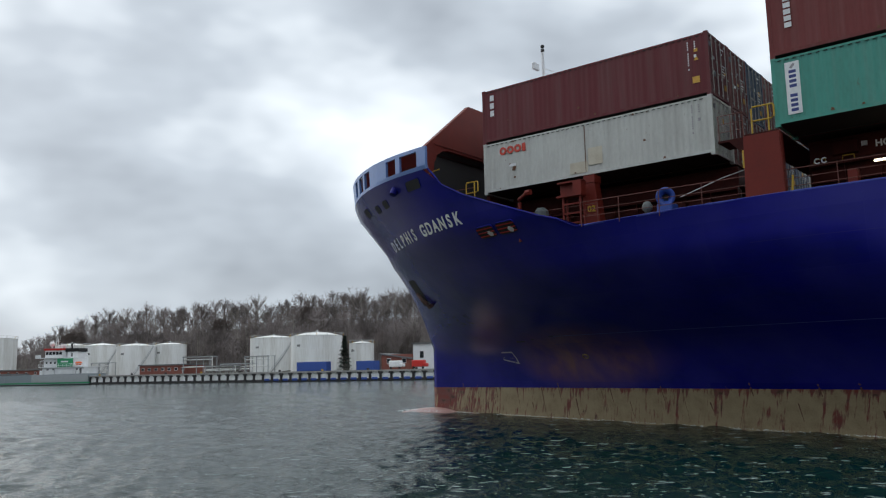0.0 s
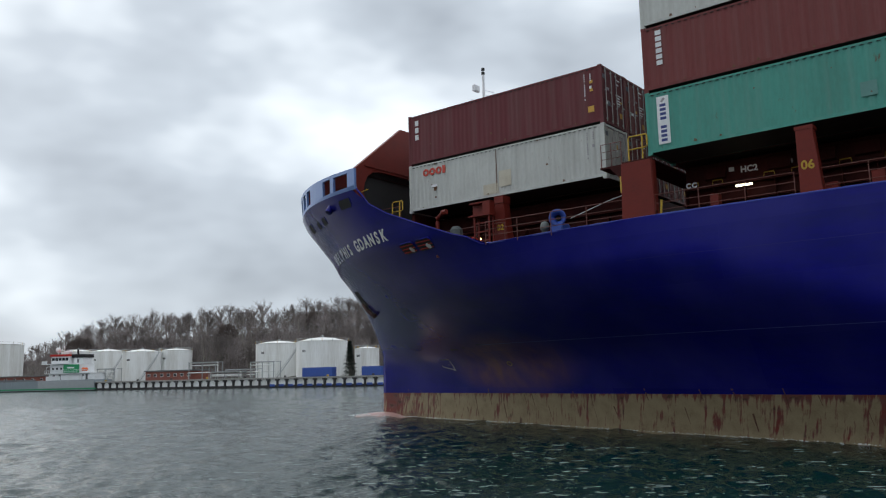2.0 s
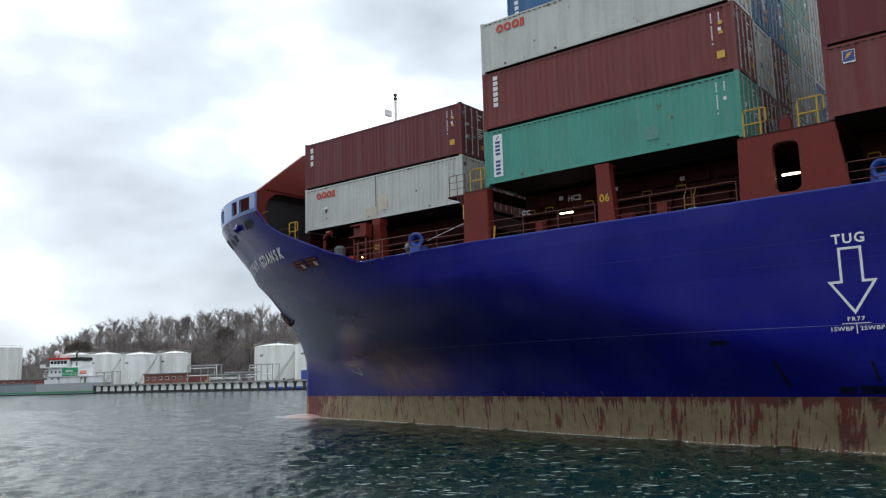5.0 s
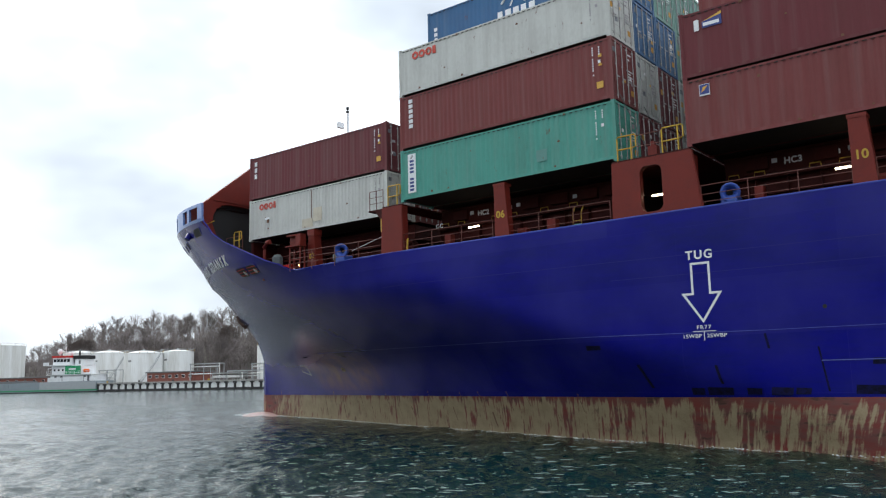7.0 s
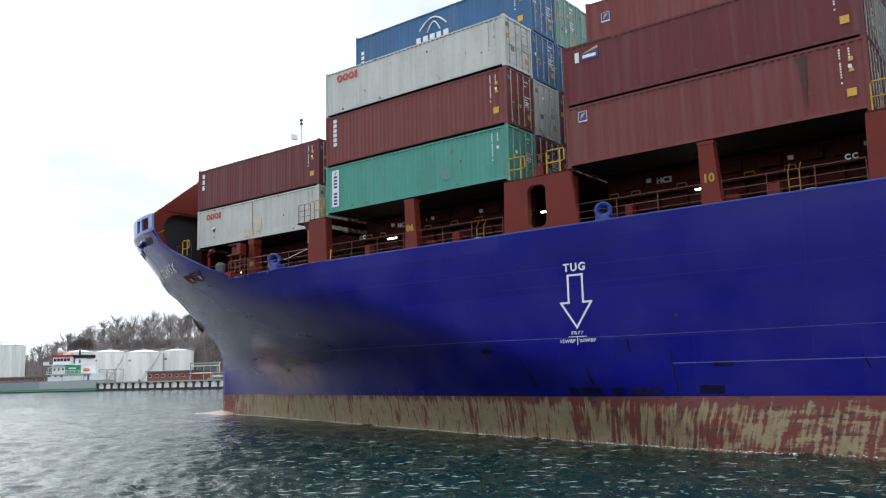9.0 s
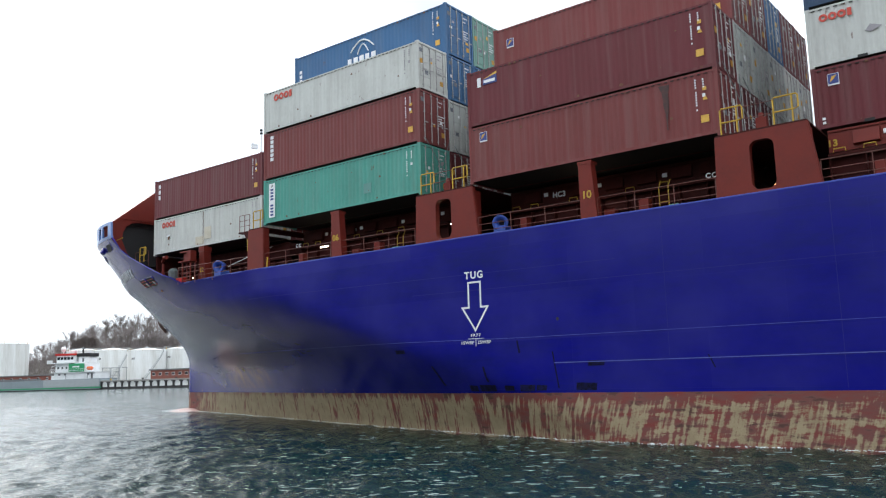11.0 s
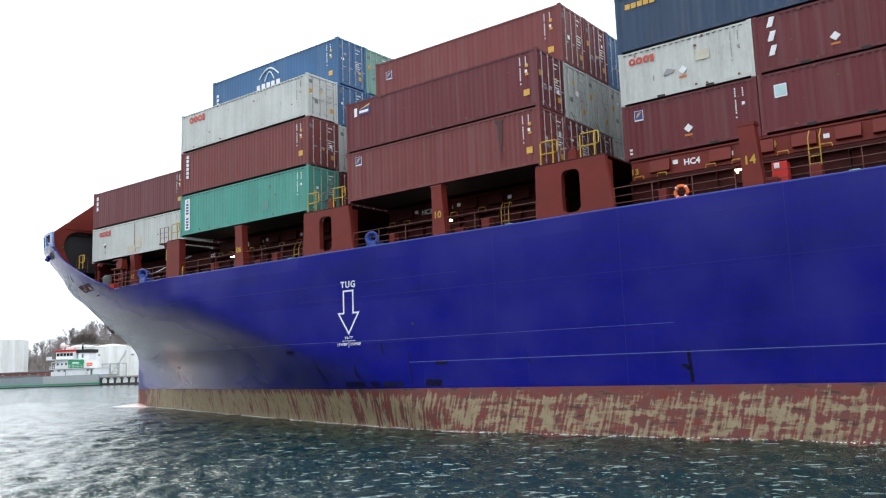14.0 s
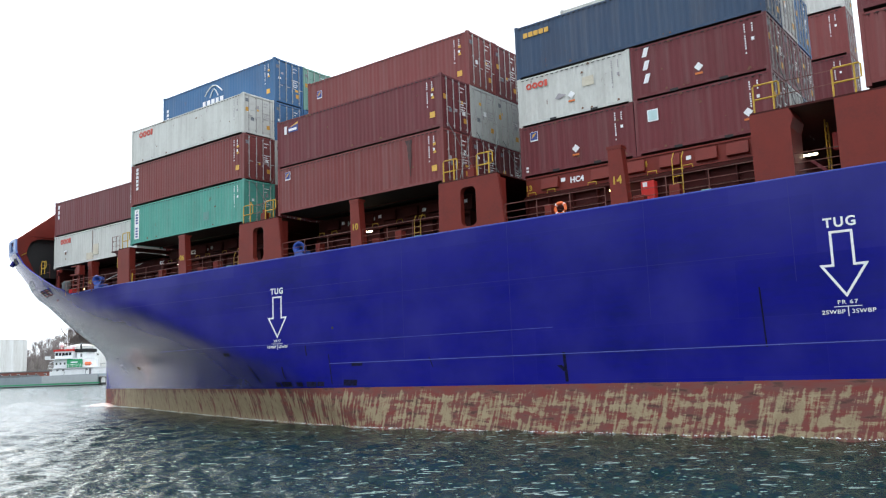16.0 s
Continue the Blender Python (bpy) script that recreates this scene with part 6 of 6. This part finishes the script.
def hoop_logo(c, x, z, s=1.0):
    """Three red rings and a bar."""
    for k in range(3):
        hoop(c, "logo_shape", x + 0.2 * s + k * 0.4 * s, z, 0.19 * s, 0.19 * s, M_LOGO_RED)
    plate(c, "logo_shape", rect(x + 1.24 * s, z - 0.19 * s, x + 1.42 * s, z + 0.19 * s), M_LOGO_RED)


def column(c, x, z_top, n, w, h, gap, mat, lean=0.0):
    """Upright row of plain bars where a name is painted."""
    for k in range(n):
        z = z_top - k * (h + gap)
        plate(c, "name_bar", [(x, z - h), (x + lean, z), (x + w + lean, z), (x + w, z - h)], mat)


def square_logo(c, x, z, s=0.42):
    plate(c, "logo_border", rect(x, z, x + s, z + s * 1.15), M_WHITE)
    plate(c, "logo_field", rect(x + 0.02, z + 0.06, x + s - 0.02, z + s * 1.15 - 0.02), M_LOGO_BLUE, -0.012)
    plate(c, "logo_stripe", [(x + 0.08, z + 0.14), (x + 0.16, z + s - 0.06), (x + s - 0.07, z + s - 0.02), (x + 0.2, z + 0.22)], M_LOGO_YEL, -0.018)


def diamond(c, x, z, s=0.2):
    plate(c, "placard", [(x - s, z), (x, z + s), (x + s, z), (x, z - s)], M_WHITE, -0.006, "white diamond placard")
    plate(c, "placard_strip", rect(x - s * 0.9, z - s * 1.75, x + s * 0.8, z - s * 1.3), M_ORANGEMARK)


def data_marks(c, length, h, yellow=True):
    if yellow:
        plate(c, "placard", rect(length - 0.78, 0.6, length - 0.46, 0.9), M_LOGO_YEL, -0.006, "yellow placard")
        plate(c, "warning_mark", [(length - 0.66, h - 1.25), (length - 0.56, h - 1.02), (length - 0.46, h - 1.25)], M_LOGO_YEL)
        plate(c, "warning_mark", rect(length - 0.64, h - 0.85, length - 0.48, h - 0.7), M_LOGO_YEL)


for key, c in list(marked.items()):
    bay, r, k = key[:3]
    length = L20 if len(key) > 3 else L40
    h = {"bay1": tiers1, "bay2": tiers2, "bay3": tiers3, "bay4": tiers4}[bay][k][1]
    outer = (bay, r) in (("bay1", 0), ("bay2", 0), ("bay3", 0), ("bay4", 1)) or (bay, r, k) in (("bay2", 1, 3), ("bay3", 1, 2))
    if outer and bay != "bay4" and key not in (("bay1", 0, 0), ("bay2", 0, 2), ("bay2", 0, 0)):
        data_marks(c, length, h)
    # small plates on the doors
    rr = random.Random(str(key))
    for q in range(3):
        y0, z0 = rr.uniform(0.25, 1.9), rr.uniform(0.9, h - 0.8)
        bm = boxes((length - 0.02, y0, z0, length - 0.012, y0 + rr.uniform(0.12, 0.28), z0 + rr.uniform(0.1, 0.26)))
        part("door_plate", bm, (M_WHITE, M_LOGO_YEL, M_GREYMARK)[q], c)
    if outer:
        # rust spots along the lower rail and roof edge
        for q in range(9):
            x0 = rr.uniform(0.3, length - 0.5)
            z0 = rr.choice((0.16, 0.2, h - 0.2, rr.uniform(0.4, h - 0.5)))
            w = rr.uniform(0.03, 0.12)
            plate(c, "rust_spot", [(x0, z0), (x0 + w * 0.3, z0 + w), (x0 + w, z0 + w * 0.8), (x0 + w * 1.2, z0 + 0.1 * w)], M_RUSTMARK)

t = marked["bay1", 0, 1]
column(t, 0.5, 2.55, 3, 0.24, 0.30, 0.12, M_WHITE)
t = marked["bay1", 0, 0]
hoop_logo(t, 1.0, 2.12, 1.12)
plate(t, "repair_patch", rect(6.1, 0.5, 6.85, 1.35), M_PATCH), plate(t, "repair_patch", rect(5.1, 0.2, 6.05, 0.75), M_PATCH)
plate(t, "rust_spot", [(1.75, 1.0), (1.8, 1.2), (2.0, 1.22), (1.92, 0.98)], M_RUSTMARK)
plate(t, "worn_mark", rect(1.6, 1.22, 2.0, 1.36), M_WHITE)
plate(t, "seam", rect(5.93, 0.2, 5.97, 2.5), M_RUSTMARK)
t = marked["bay2", 0, 0]
plate(t, "name_panel", rect(0.5, 0.35, 1.02, 2.42), M_WHITE, -0.006, "white upright name panel")
for q in range(9):
    if q != 4:
        plate(t, "name_bar", rect(0.63, 0.45 + q * 0.19, 0.89, 0.57 + q * 0.19), M_LOGO_BLUE, -0.012)
plate(t, "name_emblem", [(0.66, 2.2), (0.8, 2.36), (0.88, 2.3), (0.74, 2.14)], M_GREYMARK, -0.012)
plate(t, "paint_patch", rect(8.2, 0.6, 8.75, 1.15), material("grey_green_patch", (0.11, 0.27, 0.24), 0.6), -0.004)
t = marked["bay2", 0, 1]
column(t, 0.62, 2.62, 6, 0.26, 0.2, 0.07, M_WHITE)
t = marked["bay2", 0, 2]
hoop_logo(t, 0.9, 2.05, 1.12)
t = marked["bay2", 1, 3]
column(t, 0.45, 1.95, 5, 0.22, 0.2, 0.1, M_WHITE)
for q, (w, z) in enumerate(((0.30, 1.22), (0.34, 1.22), (0.34, 1.22), (0.30, 1.22), (0.34, 1.22))):
    x0 = 4.7 + q * 0.48
    plate(t, "logo_shape", rect(x0, z, x0 + w, z + 0.36), M_WHITE)
bm = bmesh.new()
tube(bm, [(4.95 + 1.9 * u, -0.01, 1.78 + 0.75 * math.sin(math.pi * (0.08 + 0.84 * u))) for u in [i / 12 for i in range(13)]], 0.05, 5)
part("logo_arc", bm, M_WHITE, t)
bm = bmesh.new()
tube(bm, [(5.5 + 0.9 * u, -0.01, 1.72 + 0.55 * math.sin(math.pi * u)) for u in [i / 10 for i in range(11)]], 0.04, 5)
part("logo_arc", bm, M_WHITE, t)
t = marked["bay3", 0, 1]
plate(t, "logo_field", [(0.95, 2.0), (0.95, 2.28), (1.75, 2.42), (1.75, 2.0)], M_LOGO_BLUE)
plate(t, "logo_field", [(0.95, 2.28), (1.75, 2.54), (1.75, 2.42)], M_LOGO_YEL, -0.008)
plate(t, "logo_shape", rect(0.62, 1.95, 0.82, 2.42), M_WHITE)
plate(t, "name_bar", rect(1.0, 2.08, 1.65, 2.22), M_WHITE, -0.012)
t = marked["bay3", 0, 0]
square_logo(t, 0.65, 1.95)
plate(t, "dirt_streak", [(9.72, 2.52), (10.2, 2.52), (10.13, 2.1), (10.12, 1.5), (10.06, 1.2), (10.03, 0.6), (9.99, 0.6), (9.97, 1.3), (9.9, 1.6), (9.86, 2.2)], M_DIRT, -0.004, "dark dirt streak")
square_logo(marked["bay3", 1, 2], 0.8, 1.85)
t = marked["bay4", 1, 0, 0]
square_logo(t, 0.6, 1.75)
diamond(t, 3.05, 0.95)
column(t, 0.28, 0.5, 2, 0.12, 0.1, 0.07, M_WHITE)
t = marked["bay4", 1, 0, 1]
diamond(t, 5.0, 0.95)
plate(t, "placard", rect(0.62, 1.45, 1.12, 2.0), M_WHITE)
plate(t, "placard", rect(0.66, 1.5, 1.08, 1.96), M_PALE, -0.012, "pale blue square placard")
t = marked["bay4", 1, 1, 0]
hoop_logo(t, 0.5, 2.0, 0.85)
diamond(t, 3.0, 1.05)
plate(t, "repair_patch", rect(3.6, 1.3, 4.2, 1.75), M_PATCH)
plate(t, "worn_mark", [(2.1, 1.05), (2.3, 1.28), (2.7, 1.12), (2.3, 0.95)], M_GREYMARK)
t = marked["bay4", 1, 1, 1]
column(t, 0.55, 2.35, 3, 0.22, 0.42, 0.2, M_WHITE, 0.14)
diamond(t, 3.1, 0.85)
t = marked["bay4", 1, 2]
for q in range(5):
    plate(t, "name_bar", rect(0.5 + q * 0.3, 2.05, 0.74 + q * 0.3, 2.3), M_LOGO_YEL)
for key, c in marked.items():
    if len(key) > 3 and key[1] == 1:
        for x0 in (1.75, 3.95):
            bm = boxes((x0, -0.004, 0.03, x0 + 0.36, 0.1, 0.15))
            part("fork_pocket", bm, M_BLACK, c)

# lashing rods crossed over the door ends
for x, row in ((B2 + L40, 0), (B2 + L40, 1), (B3 + L40, 0), (B3 + L40, 1), (B3 + L40, 2), (B4 + L40, 1), (B4 + L40, 2)):
    for s in (0, 1):
        y0, y1 = P + W * row + 0.2, P + W * row + 2.2
        bm = bmesh.new()
        a, b = (y0, y1) if s else (y1, y0)
        tube(bm, [(x + 0.75, a, 11.85), (x + 0.16, b, 14.9)], 0.018, 5)
        part("lashing_rod", bm, M_PIPEGREY, ship)

# ---- foam round the hull ----
cv, cf = [], []
rf = random.Random(3)


def fleck(x, y, z, r):
    n = 6
    i = len(cv)
    cv.append((x, y, z + 0.05 * min(1.0, r * 3)))
    for k in range(n):
        q = r * rf.uniform(0.5, 1.3)
        cv.append((x + 1.8 * q * math.cos(k * 6.283 / n), y + q * math.sin(k * 6.283 / n), z - 0.02))
    for k in range(n):
        cf.append((i, i + 1 + k, i + 1 + (k + 1) % n))


for _ in range(1500):
    x = -38.6 + 80 * rf.random() ** 1.5
    fleck(x, -breadth(x, 0) - abs(rf.gauss(0.05, 0.16)), rf.uniform(0.0, 0.05), rf.uniform(0.008, 0.036))
for _ in range(260):
    a, q = rf.uniform(0, 6.28), rf.random() ** 0.5
    fleck(-39.2 + 2.4 * q * math.cos(a), 1.5 * q * math.sin(a) - 0.4, 0.04 + 0.2 * (1 - q), rf.uniform(0.02, 0.07))
me = bpy.data.meshes.new("bow_foam")
me.from_pydata(cv, [], cf)
foam = tagged(linked("bow_foam", me, M_FOAM), "white foam washing along the ship's waterline", "foam", kind="stuff")
aboard(foam, pose(0, 0, 0))

# pale strips scattered over the water, painting sky glints along with small crests
cv, cf = [], []
for _ in range(3600):
    a, d = radians(rf.uniform(4, 70)), 14 * (10.0 ** rf.random())
    x, y = -math.sin(a) * d, math.cos(a) * d
    if y > 46:
        continue
    size = 0.05 + 0.26 * rf.random() ** 4
    tw, n = rf.gauss(0.62, 0.22), 6 + int(size * 12)
    for strand in range(2 + int(size * 8)):  # torn strands of one pale streak
        ln = size * rf.uniform(0.5, 1.2)
        u0, v0, i = rf.gauss(0, size * 0.4), rf.gauss(0, size * 0.22), len(cv)
        bend, wide = rf.uniform(-0.16, 0.16), rf.uniform(0.003, 0.010) * (0.5 + size) * (1 + d / 120)
        for k in range(n + 1):
            q = k / n
            u = u0 + ln * (q - 0.5)
            v = v0 + bend * ln * (4 * q * (1 - q)) + rf.gauss(0, 0.012)
            w = wide * (0.15 + (4 * q * (1 - q)) ** 0.7) * rf.uniform(0.3, 1.5)
            for s, h in ((-1, 0.035), (1, 0.04 + 0.45 * w)):
                vv = v + s * w
                cv.append((x + u * math.cos(tw) - vv * math.sin(tw), y + u * math.sin(tw) + vv * math.cos(tw), h))
            if k:
                cf.append((i + 2 * k - 2, i + 2 * k, i + 2 * k + 1, i + 2 * k - 1))
me = bpy.data.meshes.new("wave_crests")
me.from_pydata(cv, [], cf)
crests = tagged(linked("wave_crests", me, M_GLINT), "pale strips for sky glints and small crests on the water", "foam", kind="stuff")


def motions():
    """The ship slides past, bow first, and carries what is stacked on it."""
    course = [(t, pose(x, y, 0, 0, 0, h)) for t, x, y, h in SHIP_ROWS]
    walk(ship, course)
    for sheet in (water, crests):  # the chop drifts slowly with the wind
        walk(sheet, [(0, pose(0, 0, 0)), (16, pose(-2.4, 1.2, 0))])
    for ob, m in ABOARD:
        walk(ob, [(t, c @ m) for t, c in course])


motions()
